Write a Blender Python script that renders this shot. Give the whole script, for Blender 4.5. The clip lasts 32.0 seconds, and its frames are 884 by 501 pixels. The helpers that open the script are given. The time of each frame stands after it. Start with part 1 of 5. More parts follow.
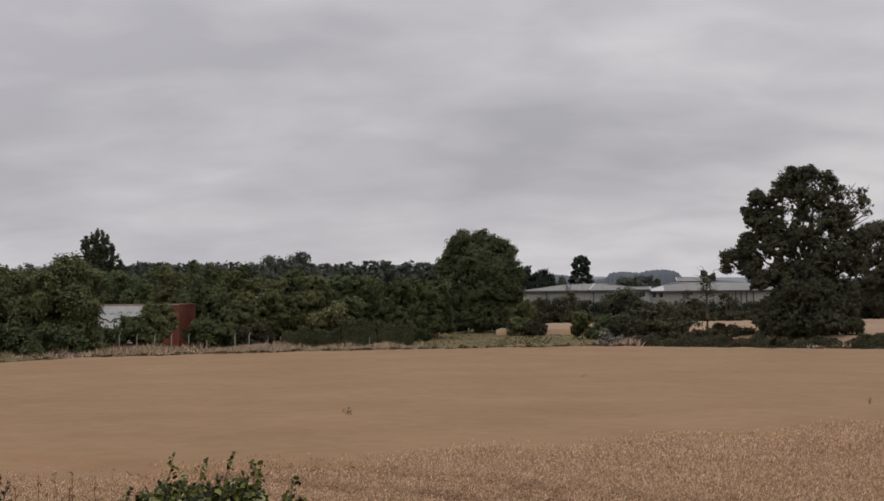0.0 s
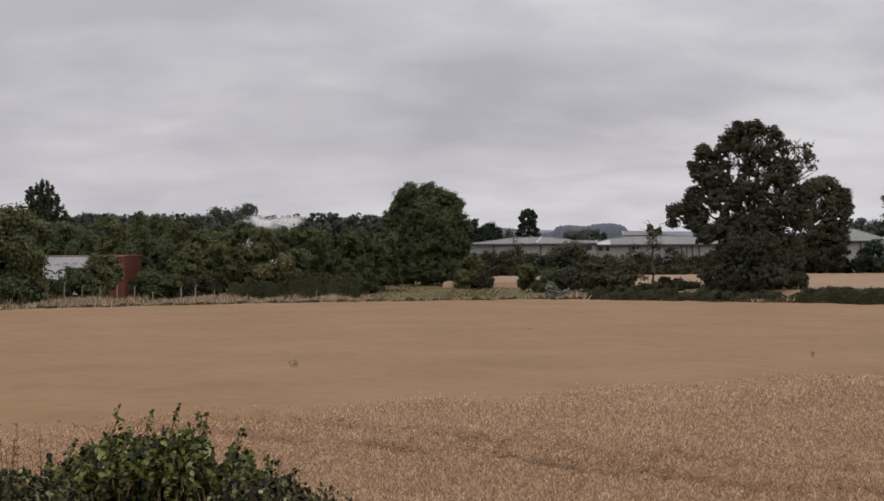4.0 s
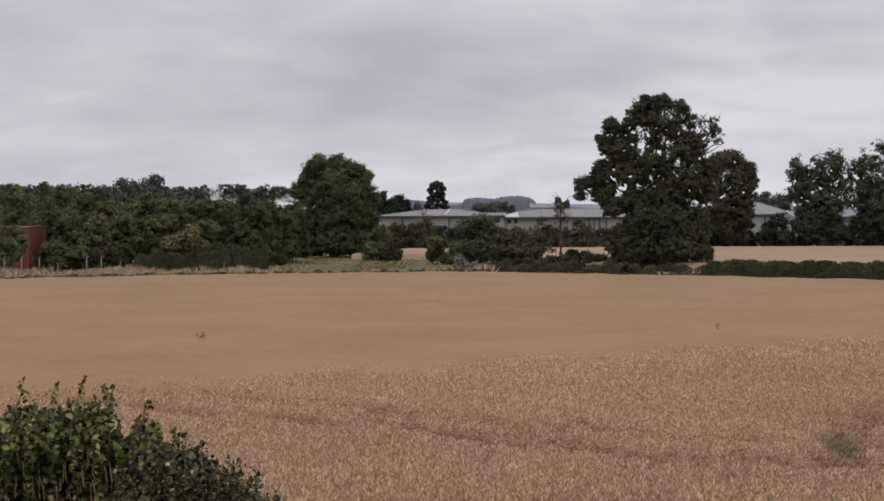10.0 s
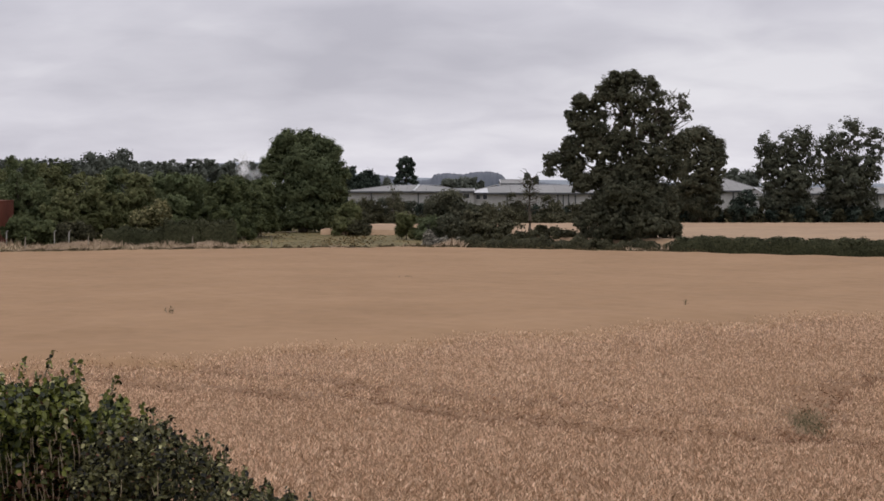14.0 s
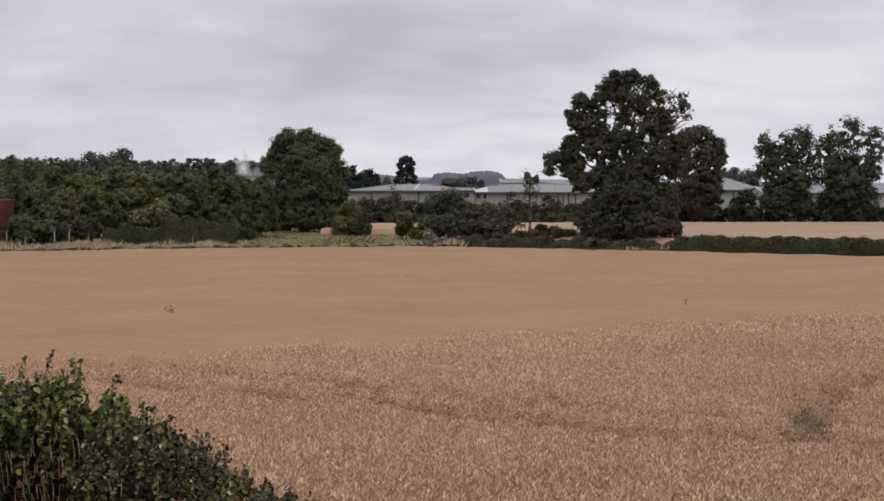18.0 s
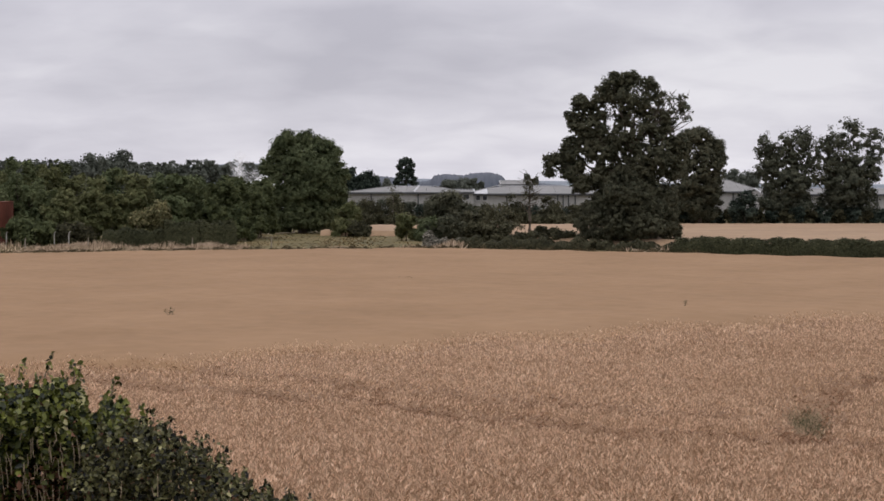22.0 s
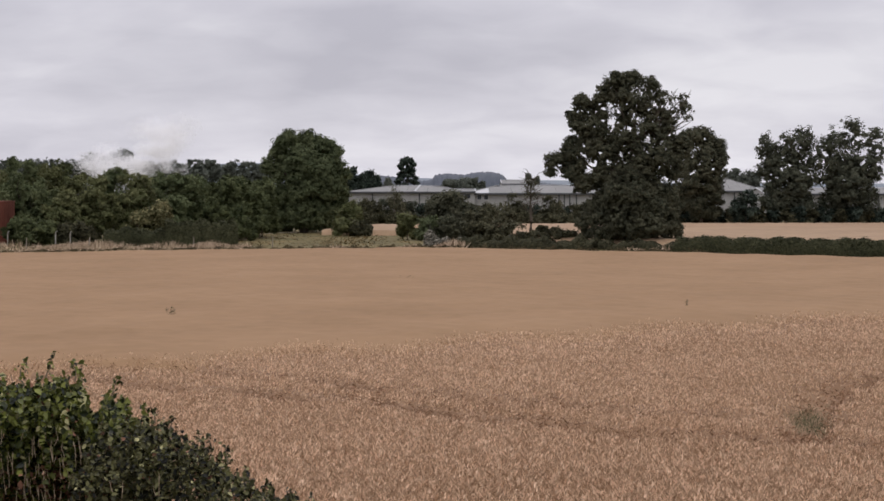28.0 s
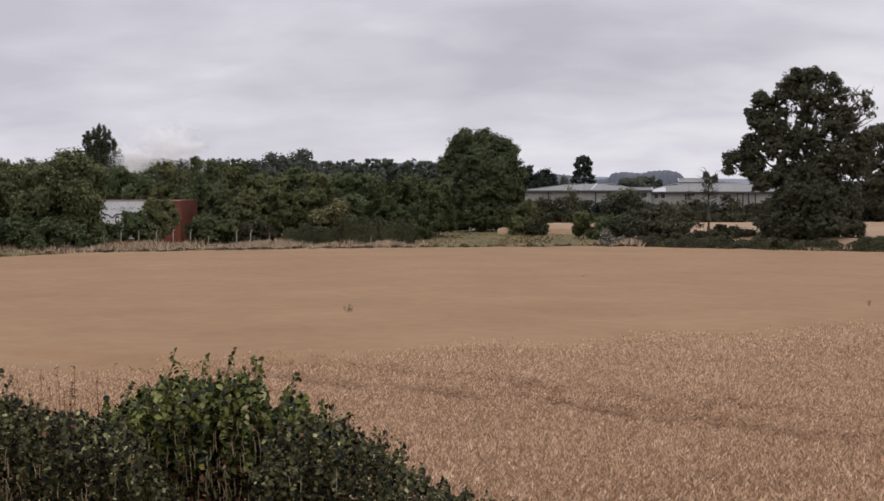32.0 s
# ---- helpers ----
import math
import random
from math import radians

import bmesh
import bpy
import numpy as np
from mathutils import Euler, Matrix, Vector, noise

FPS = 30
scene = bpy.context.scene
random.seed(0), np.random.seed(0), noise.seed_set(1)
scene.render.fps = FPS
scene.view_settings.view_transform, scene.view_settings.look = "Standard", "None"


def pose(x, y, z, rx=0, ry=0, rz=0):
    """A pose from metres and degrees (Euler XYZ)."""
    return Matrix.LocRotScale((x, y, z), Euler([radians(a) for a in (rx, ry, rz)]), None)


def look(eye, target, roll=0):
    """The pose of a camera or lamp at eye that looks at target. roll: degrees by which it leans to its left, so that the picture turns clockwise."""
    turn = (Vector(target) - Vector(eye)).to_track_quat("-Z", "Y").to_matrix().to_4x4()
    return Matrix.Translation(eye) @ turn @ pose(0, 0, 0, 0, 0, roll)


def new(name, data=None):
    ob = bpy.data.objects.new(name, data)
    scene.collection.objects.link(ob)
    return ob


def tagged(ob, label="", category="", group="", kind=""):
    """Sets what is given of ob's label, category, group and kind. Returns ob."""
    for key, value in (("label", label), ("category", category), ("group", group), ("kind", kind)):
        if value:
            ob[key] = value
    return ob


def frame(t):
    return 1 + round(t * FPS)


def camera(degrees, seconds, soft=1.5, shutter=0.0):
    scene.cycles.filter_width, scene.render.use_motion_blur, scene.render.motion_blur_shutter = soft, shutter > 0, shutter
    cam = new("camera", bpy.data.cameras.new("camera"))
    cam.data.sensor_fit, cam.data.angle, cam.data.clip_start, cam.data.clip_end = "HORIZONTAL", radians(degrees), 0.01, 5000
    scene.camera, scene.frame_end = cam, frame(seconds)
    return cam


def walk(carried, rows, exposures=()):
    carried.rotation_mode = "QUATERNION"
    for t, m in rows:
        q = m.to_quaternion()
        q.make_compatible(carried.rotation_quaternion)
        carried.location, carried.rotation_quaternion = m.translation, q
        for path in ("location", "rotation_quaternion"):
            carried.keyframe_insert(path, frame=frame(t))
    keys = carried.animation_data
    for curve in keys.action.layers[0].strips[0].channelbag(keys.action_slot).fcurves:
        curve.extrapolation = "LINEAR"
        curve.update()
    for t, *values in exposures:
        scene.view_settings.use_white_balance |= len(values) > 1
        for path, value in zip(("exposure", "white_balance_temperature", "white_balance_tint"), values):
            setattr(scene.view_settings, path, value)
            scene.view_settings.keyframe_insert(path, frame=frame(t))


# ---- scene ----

# The eye stands still on a bank, 6.8 m above the field, and only turns.
cam = camera(28.83, 32.0, soft=1.6)
EYE = 6.8
TURNS = [
    (0.0, 91.245, 0.653, 5.851),
    (0.5, 91.243, 0.662, 5.846),
    (1.0, 91.270, 0.708, 5.823),
    (1.5, 91.443, 0.709, 5.800),
    (2.0, 91.630, 0.785, 5.809),
    (2.5, 91.082, 0.656, 4.660),
    (3.0, 90.195, 0.394, 4.085),
    (3.5, 89.854, 0.374, 4.086),
    (4.0, 89.654, 0.373, 4.091),
    (4.5, 89.225, 0.248, 4.106),
    (6.5, 89.191, 0.234, 4.090),
    (7.0, 89.198, 0.242, 4.086),
    (7.5, 89.212, 0.292, 4.022),
    (8.0, 89.235, 0.270, 3.742),
    (8.5, 89.210, 0.290, 2.997),
    (9.0, 89.200, 0.273, 2.378),
    (9.5, 89.092, 0.223, 1.701),
    (10.0, 88.710, 0.164, 1.049),
    (10.5, 88.591, 0.145, 0.661),
    (11.0, 88.549, 0.155, 0.110),
    (11.5, 88.334, 0.095, -0.020),
    (12.0, 88.037, 0.040, 0.011),
    (12.5, 87.951, 0.008, 0.003),
    (13.0, 87.953, -0.000, -0.006),
    (13.5, 87.896, 0.000, 0.009),
    (14.0, 87.891, -0.029, 0.023),
    (14.5, 87.866, -0.025, 0.027),
    (16.5, 87.845, -0.009, 0.037),
    (17.0, 87.862, -0.032, 0.008),
    (17.5, 87.899, 0.002, 0.037),
    (18.0, 87.870, -0.021, 0.027),
    (18.5, 87.895, -0.015, 0.009),
    (19.0, 87.866, -0.016, 0.017),
    (19.5, 87.866, -0.011, 0.009),
    (20.0, 87.892, -0.046, 0.011),
    (20.5, 87.897, -0.040, 0.031),
    (21.0, 87.884, -0.016, 0.038),
    (21.5, 87.918, 0.020, 0.026),
    (22.0, 87.923, -0.001, 0.018),
    (22.5, 87.897, -0.019, 0.020),
    (23.0, 87.903, -0.015, 0.019),
    (23.5, 87.897, -0.015, 0.009),
    (24.0, 87.868, 0.024, 0.027),
    (24.5, 87.862, 0.004, 0.011),
    (25.0, 87.899, -0.017, 0.012),
    (25.5, 87.847, -0.001, 0.009),
    (27.5, 87.895, -0.026, 0.055),
    (28.0, 87.904, 0.008, 0.059),
    (28.5, 87.968, -0.002, 0.110),
    (29.0, 87.950, 0.047, 0.596),
    (29.5, 87.894, 0.049, 1.175),
    (30.0, 87.883, 0.064, 1.529),
    (30.5, 87.836, 0.044, 2.057),
    (31.0, 87.896, 0.103, 2.765),
    (31.5, 87.902, 0.074, 4.254),
    (32.0, 87.869, 0.090, 5.913),
]
walk(cam, [(t, pose(0, 0, EYE, rx, ry, rz)) for t, rx, ry, rz in TURNS],
     exposures=[(0.0, -0.32, 6780, 7), (2.0, -0.31, 6780, 7), (3.0, -0.27, 6740, 7), (4.0, -0.22, 6690, 8), (7.0, -0.17, 6640, 9), (9.0, -0.15, 6610, 9), (11.0, -0.12, 6550, 9.5), (13.0, -0.04, 6530, 10), (14.5, 0.0, 6530, 10), (32.0, 0.02, 6530, 10)])

# ---- light: an overcast sky with a weak, wide sun ----
world = bpy.data.worlds.new("overcast_sky")
scene.world = world
world.use_nodes = True
wt = world.node_tree
wt.nodes.clear()


def wnode(kind, **values):
    n = wt.nodes.new(kind)
    for key, value in values.items():
        n.inputs[key].default_value = value
    return n


def wmath(op, a, b=None, clamp=False):
    n = wt.nodes.new("ShaderNodeMath")
    n.operation, n.use_clamp = op, clamp
    for i, v in enumerate((a, b)):
        if v is None:
            continue
        if isinstance(v, (int, float)):
            n.inputs[i].default_value = v
        else:
            wt.links.new(v, n.inputs[i])
    return n.outputs[0]


w_out = wt.nodes.new("ShaderNodeOutputWorld")
w_bg = wnode("ShaderNodeBackground", Strength=1.0)
w_co = wt.nodes.new("ShaderNodeTexCoord")
w_sep = wt.nodes.new("ShaderNodeSeparateXYZ")
wt.links.new(w_co.outputs["Generated"], w_sep.inputs[0])
up = wmath("MAXIMUM", w_sep.outputs["Z"], 0.0)
den = wmath("ADD", up, 0.27)
w_com = wt.nodes.new("ShaderNodeCombineXYZ")
wt.links.new(wmath("DIVIDE", w_sep.outputs["X"], den), w_com.inputs["X"])
wt.links.new(wmath("MULTIPLY", wmath("DIVIDE", w_sep.outputs["Y"], den), 1.2), w_com.inputs["Y"])
w_big = wnode("ShaderNodeTexNoise", Scale=1.6, Detail=2.0, Roughness=0.4, Distortion=0.25)
w_fine = wnode("ShaderNodeTexNoise", Scale=6.0, Detail=5.0, Roughness=0.5, Distortion=0.3)
wt.links.new(w_com.outputs[0], w_big.inputs["Vector"])
wt.links.new(w_com.outputs[0], w_fine.inputs["Vector"])
cloud = wmath("ADD", wmath("MULTIPLY", w_big.outputs["Fac"], 0.68), wmath("MULTIPLY", w_fine.outputs["Fac"], 0.32))
cloud = wmath("ADD", cloud, wmath("MULTIPLY", w_sep.outputs["X"], 0.28))
w_ramp = wt.nodes.new("ShaderNodeValToRGB")
els = w_ramp.color_ramp.elements
els[0].position, els[0].color = 0.33, (0.50, 0.488, 0.553, 1)
els[1].position, els[1].color = 0.66, (0.76, 0.745, 0.797, 1)
els.new(0.5).color = (0.62, 0.605, 0.67, 1)
wt.links.new(cloud, w_ramp.inputs[0])
# the cloud deck is brighter overhead than at the horizon
lift = wmath("ADD", 0.97, wmath("MULTIPLY", wmath("MAXIMUM", wmath("SUBTRACT", up, 0.06), 0.0), 1.5))
lift = wmath("ADD", lift, wmath("MULTIPLY", wmath("MAXIMUM", wmath("SUBTRACT", 1.0, wmath("DIVIDE", up, 0.085)), 0.0), 0.20))
lift = wmath("ADD", lift, wmath("MULTIPLY", wmath("MAXIMUM", wmath("SUBTRACT", -0.17, w_sep.outputs["X"]), 0.0), 0.5))
w_mul = wt.nodes.new("ShaderNodeVectorMath")
w_mul.operation = "SCALE"
wt.links.new(w_ramp.outputs[0], w_mul.inputs[0])
wt.links.new(lift, w_mul.inputs["Scale"])
w_sky = wt.nodes.new("ShaderNodeTexSky")
w_sky.sky_type, w_sky.sun_disc = "NISHITA", False
w_sky.sun_elevation, w_sky.sun_rotation = radians(66), radians(200)
w_dim = wt.nodes.new("ShaderNodeVectorMath")
w_dim.operation = "SCALE"
w_dim.inputs["Scale"].default_value = 0.08
wt.links.new(w_sky.outputs[0], w_dim.inputs[0])
w_mix = wt.nodes.new("ShaderNodeMix")
w_mix.data_type = "RGBA"
w_mix.inputs["Factor"].default_value = 0.94
wt.links.new(w_dim.outputs[0], w_mix.inputs["A"])
wt.links.new(w_mul.outputs[0], w_mix.inputs["B"])
wt.links.new(w_mix.outputs["Result"], w_bg.inputs["Color"])
wt.links.new(w_bg.outputs[0], w_out.inputs[0])

sun_data = bpy.data.lights.new("sun", "SUN")
sun_data.energy, sun_data.angle, sun_data.color = 0.72, radians(25), (1.0, 0.96, 0.9)
sun = new("sun", sun_data)
sun.matrix_world = look((0, 0, 60), (0.14, 0.38, 59.086))


# ---- materials ----
def material(name, dark, light, scale=1.0, rough=0.85, bump=0.3, spread=0.0, island=False, thin=0.0, metal=0.0, tones=None, spec=0.3, stretch=None, mix=0.5):
    """Two noises mixed into a ramp of base colours, a bump, and a spread of brightness from piece to piece."""
    m = bpy.data.materials.new(name)
    m.use_nodes = True
    nt = m.node_tree
    nt.nodes.clear()
    out = nt.nodes.new("ShaderNodeOutputMaterial")
    bsdf = nt.nodes.new("ShaderNodeBsdfPrincipled")
    co = nt.nodes.new("ShaderNodeTexCoord")
    vec = co.outputs["Object"]
    if stretch:
        mp = nt.nodes.new("ShaderNodeMapping")
        mp.inputs["Scale"].default_value = stretch
        nt.links.new(vec, mp.inputs[0])
        vec = mp.outputs[0]
    n1 = nt.nodes.new("ShaderNodeTexNoise")
    n2 = nt.nodes.new("ShaderNodeTexNoise")
    n1.inputs["Scale"].default_value, n1.inputs["Detail"].default_value = scale, 3.0
    n2.inputs["Scale"].default_value, n2.inputs["Detail"].default_value = scale * 9.0, 4.0
    nt.links.new(vec, n1.inputs["Vector"])
    nt.links.new(vec, n2.inputs["Vector"])
    mx = nt.nodes.new("ShaderNodeMath")
    mx.operation = "MULTIPLY_ADD"
    mx.inputs[1].default_value = 0.55
    ad = nt.nodes.new("ShaderNodeMath")
    ad.operation = "MULTIPLY"
    ad.inputs[1].default_value = 0.45
    nt.links.new(n2.outputs["Fac"], ad.inputs[0])
    nt.links.new(n1.outputs["Fac"], mx.inputs[0])
    nt.links.new(ad.outputs[0], mx.inputs[2])
    fac = mx.outputs[0]
    ramp = nt.nodes.new("ShaderNodeValToRGB")
    e = ramp.color_ramp.elements
    e[0].position, e[0].color = 0.34, (*dark, 1)
    e[1].position, e[1].color = 0.66, (*light, 1)
    for p, c in (tones or ()):
        e.new(p).color = (*c, 1)
    colour = ramp.outputs[0]
    if spread or island:
        if island:
            rnd = nt.nodes.new("ShaderNodeNewGeometry").outputs["Random Per Island"]
        else:
            rnd = nt.nodes.new("ShaderNodeObjectInfo").outputs["Random"]
        if island:
            mid = nt.nodes.new("ShaderNodeMath")
            mid.operation = "MULTIPLY_ADD"
            mid.inputs[1].default_value = 1 - mix
            half = nt.nodes.new("ShaderNodeMath")
            half.operation = "MULTIPLY"
            half.inputs[1].default_value = mix
            r2 = nt.nodes.new("ShaderNodeMath")
            r2.operation = "MULTIPLY_ADD"
            r2.inputs[1].default_value, r2.inputs[2].default_value = 0.9, 0.05
            nt.links.new(rnd, r2.inputs[0])
            nt.links.new(r2.outputs[0], half.inputs[0])
            nt.links.new(fac, mid.inputs[0])
            nt.links.new(half.outputs[0], mid.inputs[2])
            fac = mid.outputs[0]
        hs = nt.nodes.new("ShaderNodeHueSaturation")
        mr = nt.nodes.new("ShaderNodeMapRange")
        mr.inputs["To Min"].default_value, mr.inputs["To Max"].default_value = 1 - spread, 1 + spread
        nt.links.new(rnd, mr.inputs["Value"])
        nt.links.new(mr.outputs[0], hs.inputs["Value"])
        nt.links.new(colour, hs.inputs["Color"])
        colour = hs.outputs[0]
    nt.links.new(fac, ramp.inputs[0])
    nt.links.new(colour, bsdf.inputs["Base Color"])
    bsdf.inputs["Roughness"].default_value = rough
    bsdf.inputs["Metallic"].default_value = metal
    bsdf.inputs["Specular IOR Level"].default_value = spec
    if bump:
        bp = nt.nodes.new("ShaderNodeBump")
        bp.inputs["Strength"].default_value = bump
        bp.inputs["Distance"].default_value = 0.02
        nt.links.new(n2.outputs["Fac"], bp.inputs["Height"])
        nt.links.new(bp.outputs[0], bsdf.inputs["Normal"])
    shader = bsdf.outputs[0]
    if thin:
        tr = nt.nodes.new("ShaderNodeBsdfTranslucent")
        nt.links.new(colour, tr.inputs["Color"])
        ms = nt.nodes.new("ShaderNodeMixShader")
        ms.inputs[0].default_value = thin
        nt.links.new(shader, ms.inputs[1])
        nt.links.new(tr.outputs[0], ms.inputs[2])
        shader = ms.outputs[0]
    nt.links.new(shader, out.inputs[0])
    return m


def leafy(name, dark, light, spread=0.35, rough=0.75, spec=0.08, mix=0.5):
    return material(name, dark, light, 0.35, rough, 0.0, spread, True, 0.28, spec=spec, mix=mix)


M_WOOD_GREEN = leafy("woodland_leaves", (0.059, 0.080, 0.038), (0.136, 0.150, 0.071), 0.12, mix=0.18)
M_WOOD_LIGHT = leafy("light_leaves", (0.081, 0.096, 0.040), (0.168, 0.165, 0.078), 0.12, mix=0.18)
M_WOOD_DARK = leafy("dark_leaves", (0.048, 0.063, 0.030), (0.111, 0.121, 0.053), 0.12, mix=0.18)
M_WOOD_OLIVE = leafy("olive_leaves", (0.070, 0.080, 0.034), (0.143, 0.143, 0.064), 0.12, mix=0.18)
M_OAK = leafy("oak_leaves", (0.050, 0.066, 0.033), (0.124, 0.139, 0.069), 0.12, mix=0.18)
M_EDGE = leafy("edge_tree_leaves", (0.046, 0.058, 0.026), (0.165, 0.168, 0.080), 0.2, mix=0.3)
M_BIG = leafy("brown_green_leaves", (0.040, 0.046, 0.030), (0.110, 0.106, 0.067), 0.12, mix=0.18)
M_ROW = leafy("grey_green_leaves", (0.049, 0.057, 0.040), (0.107, 0.110, 0.075), 0.12, mix=0.18)
M_POPLAR = leafy("poplar_leaves", (0.036, 0.048, 0.032), (0.100, 0.111, 0.069))
M_PINE = leafy("pine_needles", (0.020, 0.031, 0.024), (0.059, 0.073, 0.056))
M_HEDGE = leafy("hedge_leaves", (0.033, 0.034, 0.020), (0.086, 0.081, 0.046), 0.15, mix=0.3)
M_CUT = leafy("trimmed_hedge_leaves", (0.036, 0.040, 0.021), (0.088, 0.088, 0.046), 0.12, mix=0.2)
M_TWIG = leafy("grey_brown_leaves", (0.050, 0.050, 0.029), (0.126, 0.119, 0.072), 0.2)
M_WITHERED = leafy("withered_bramble", (0.080, 0.076, 0.060), (0.260, 0.240, 0.195), 0.3)
M_YELLOW = leafy("yellowing_leaves", (0.084, 0.084, 0.038), (0.228, 0.206, 0.102), 0.22)
# Leaf green greyed and lightened: the haze of distance is in the colour.
M_FAR_HAZY = leafy("hazy_far_woodland", (0.077, 0.089, 0.072), (0.125, 0.134, 0.108), 0.1, mix=0.2)
# Both hill colours have the blue-grey haze of the air painted in.
M_HILL_HAZY = material("hazy_hill_woodland", (0.054, 0.064, 0.080), (0.088, 0.096, 0.114), 0.03, 0.95, 0.0)
M_HILL_FAR_HAZY = material("hazy_far_hill", (0.150, 0.175, 0.200), (0.190, 0.210, 0.230), 0.01, 0.95, 0.0)
M_BRAMBLE = leafy("bramble_leaves", (0.007, 0.008, 0.003), (0.086, 0.083, 0.034), 0.65, 0.42, 0.18)
M_HAZEL = leafy("hazel_leaves", (0.013, 0.022, 0.004), (0.123, 0.133, 0.031), 0.65, 0.38, 0.22)
# Pale leaf undersides, whose tone also stands in for glints on upper leaves.
M_PALELEAF = leafy("pale_undersides_and_glints", (0.149, 0.149, 0.063), (0.333, 0.310, 0.161), 0.4, 0.7)
M_DEADLEAF = leafy("dead_leaves", (0.060, 0.027, 0.017), (0.232, 0.119, 0.077), 0.4, 0.75)
M_SEED = leafy("brown_seeds", (0.090, 0.042, 0.022), (0.220, 0.115, 0.062), 0.3, 0.8)
M_BARK = material("bark", (0.045, 0.036, 0.026), (0.110, 0.090, 0.068), 2.0, 0.95, 0.7)
M_CANE = material("pale_cane", (0.120, 0.095, 0.060), (0.240, 0.200, 0.140), 12.0, 0.8, 0.3)
M_STRAWCANE = material("bleached_cane", (0.220, 0.160, 0.100), (0.460, 0.370, 0.260), 12.0, 0.8, 0.3)
M_MEADOW = material("rough_meadow", (0.058, 0.050, 0.016), (0.165, 0.118, 0.046), 0.16, 0.95, 0.6, tones=[(0.5, (0.105, 0.084, 0.030))])
M_WORN = material("worn_dry_grass", (0.240, 0.190, 0.120), (0.420, 0.345, 0.240), 0.5, 0.95, 0.5)
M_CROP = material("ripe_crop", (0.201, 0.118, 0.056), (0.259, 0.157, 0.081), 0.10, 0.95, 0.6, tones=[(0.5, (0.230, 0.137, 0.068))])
# Crop colour for the second field, paled by painted-in haze.
M_CROP_FAR_HAZY = material("haze_paled_crop", (0.225, 0.148, 0.086), (0.305, 0.206, 0.126), 0.08, 0.95, 0.6)
M_EAR = material("ripe_ears", (0.386, 0.254, 0.153), (0.728, 0.530, 0.370), 0.12, 0.75, 0.0, 0.18, True, 0.3)
M_LODGED = material("lodged_straw", (0.202, 0.114, 0.066), (0.396, 0.255, 0.163), 0.4, 0.85, 0.0, 0.2, True, 0.2)
# Stem-brown straw, darkened for the shade deep between the stalks.
M_UNDER_SHADE = material("shaded_crop_understory", (0.145, 0.082, 0.044), (0.265, 0.163, 0.093), 1.2, 0.95, 0.8)
# Dark leaves that stand in for the shadow line behind the crop.
M_CROP_EDGE_SHADE = leafy("crop_edge_shade_leaves", (0.030, 0.024, 0.013), (0.090, 0.070, 0.036), 0.3)
M_STRAW = leafy("dry_grass", (0.167, 0.117, 0.070), (0.527, 0.409, 0.295), 0.25, 0.85)
M_WEED = leafy("weed_green", (0.071, 0.063, 0.032), (0.128, 0.104, 0.055), 0.25, 0.7)
M_MEADOWGRASS = leafy("meadow_grass", (0.051, 0.040, 0.015), (0.122, 0.078, 0.034), 0.3, 0.85)
M_PATCH = leafy("patch_weed_leaves", (0.085, 0.084, 0.046), (0.165, 0.152, 0.088), 0.25)
M_CONCRETE = material("concrete", (0.200, 0.190, 0.168), (0.340, 0.322, 0.285), 3.0, 0.9, 0.5, 0.15)
M_STAKE = material("weathered_stake", (0.150, 0.125, 0.095), (0.330, 0.290, 0.230), 5.0, 0.9, 0.5, 0.25)
M_RUST = material("red_brown_cladding", (0.135, 0.041, 0.026), (0.234, 0.073, 0.045), 0.5, 0.75, 0.3, tones=[(0.5, (0.180, 0.054, 0.034))])
M_WHITE = material("weathered_white_paint", (0.500, 0.505, 0.510), (0.740, 0.740, 0.745), 0.7, 0.7, 0.2)
M_BLACK = material("black_spray_paint", (0.015, 0.015, 0.016), (0.040, 0.040, 0.042), 2.0, 0.6, 0.1)
M_CLAD = material("grey_cladding", (0.285, 0.283, 0.271), (0.377, 0.373, 0.351), 0.12, 0.7, 0.2)
M_ROOF = material("fibre_cement_roof", (0.154, 0.154, 0.147), (0.225, 0.220, 0.212), 0.10, 0.8, 0.3)
M_ROOFLIGHT = material("pale_roof_sheet", (0.350, 0.355, 0.360), (0.460, 0.460, 0.465), 0.2, 0.5, 0.1)
M_GUTTER = material("dark_gutter", (0.040, 0.042, 0.046), (0.075, 0.078, 0.082), 0.8, 0.6, 0.1)
M_GLASS = material("dark_window_glass", (0.030, 0.034, 0.040), (0.050, 0.055, 0.062), 1.0, 0.12, 0.0, spec=0.6)
M_STEAM = material("steam", (0.960, 0.960, 0.970), (0.985, 0.985, 0.990), 0.3, 1.0, 0.0, thin=0.5, spec=0.0)


# ---- builders ----
def spot(b, d, z=0.0):
    """A place d metres ahead at a bearing of b thousandths to the right."""
    return Vector((b * d / 1000, d, z))


def level(e, d):
    """The height seen e thousandths above the eye's level at d metres."""
    return EYE + e * d / 1000


def raw_mesh(name, verts, faces, mat):
    """A mesh from an array of corners and an array of faces with the same number of corners each."""
    me = bpy.data.meshes.new(name)
    verts, faces = np.asarray(verts, np.float32), np.asarray(faces, np.int32)
    n, k = faces.shape
    me.vertices.add(len(verts))
    me.vertices.foreach_set("co", verts.ravel())
    me.loops.add(n * k)
    me.loops.foreach_set("vertex_index", faces.ravel())
    me.polygons.add(n)
    me.polygons.foreach_set("loop_start", np.arange(0, n * k, k, dtype=np.int32))
    me.update(calc_edges=True)
    me.materials.append(mat)
    return me


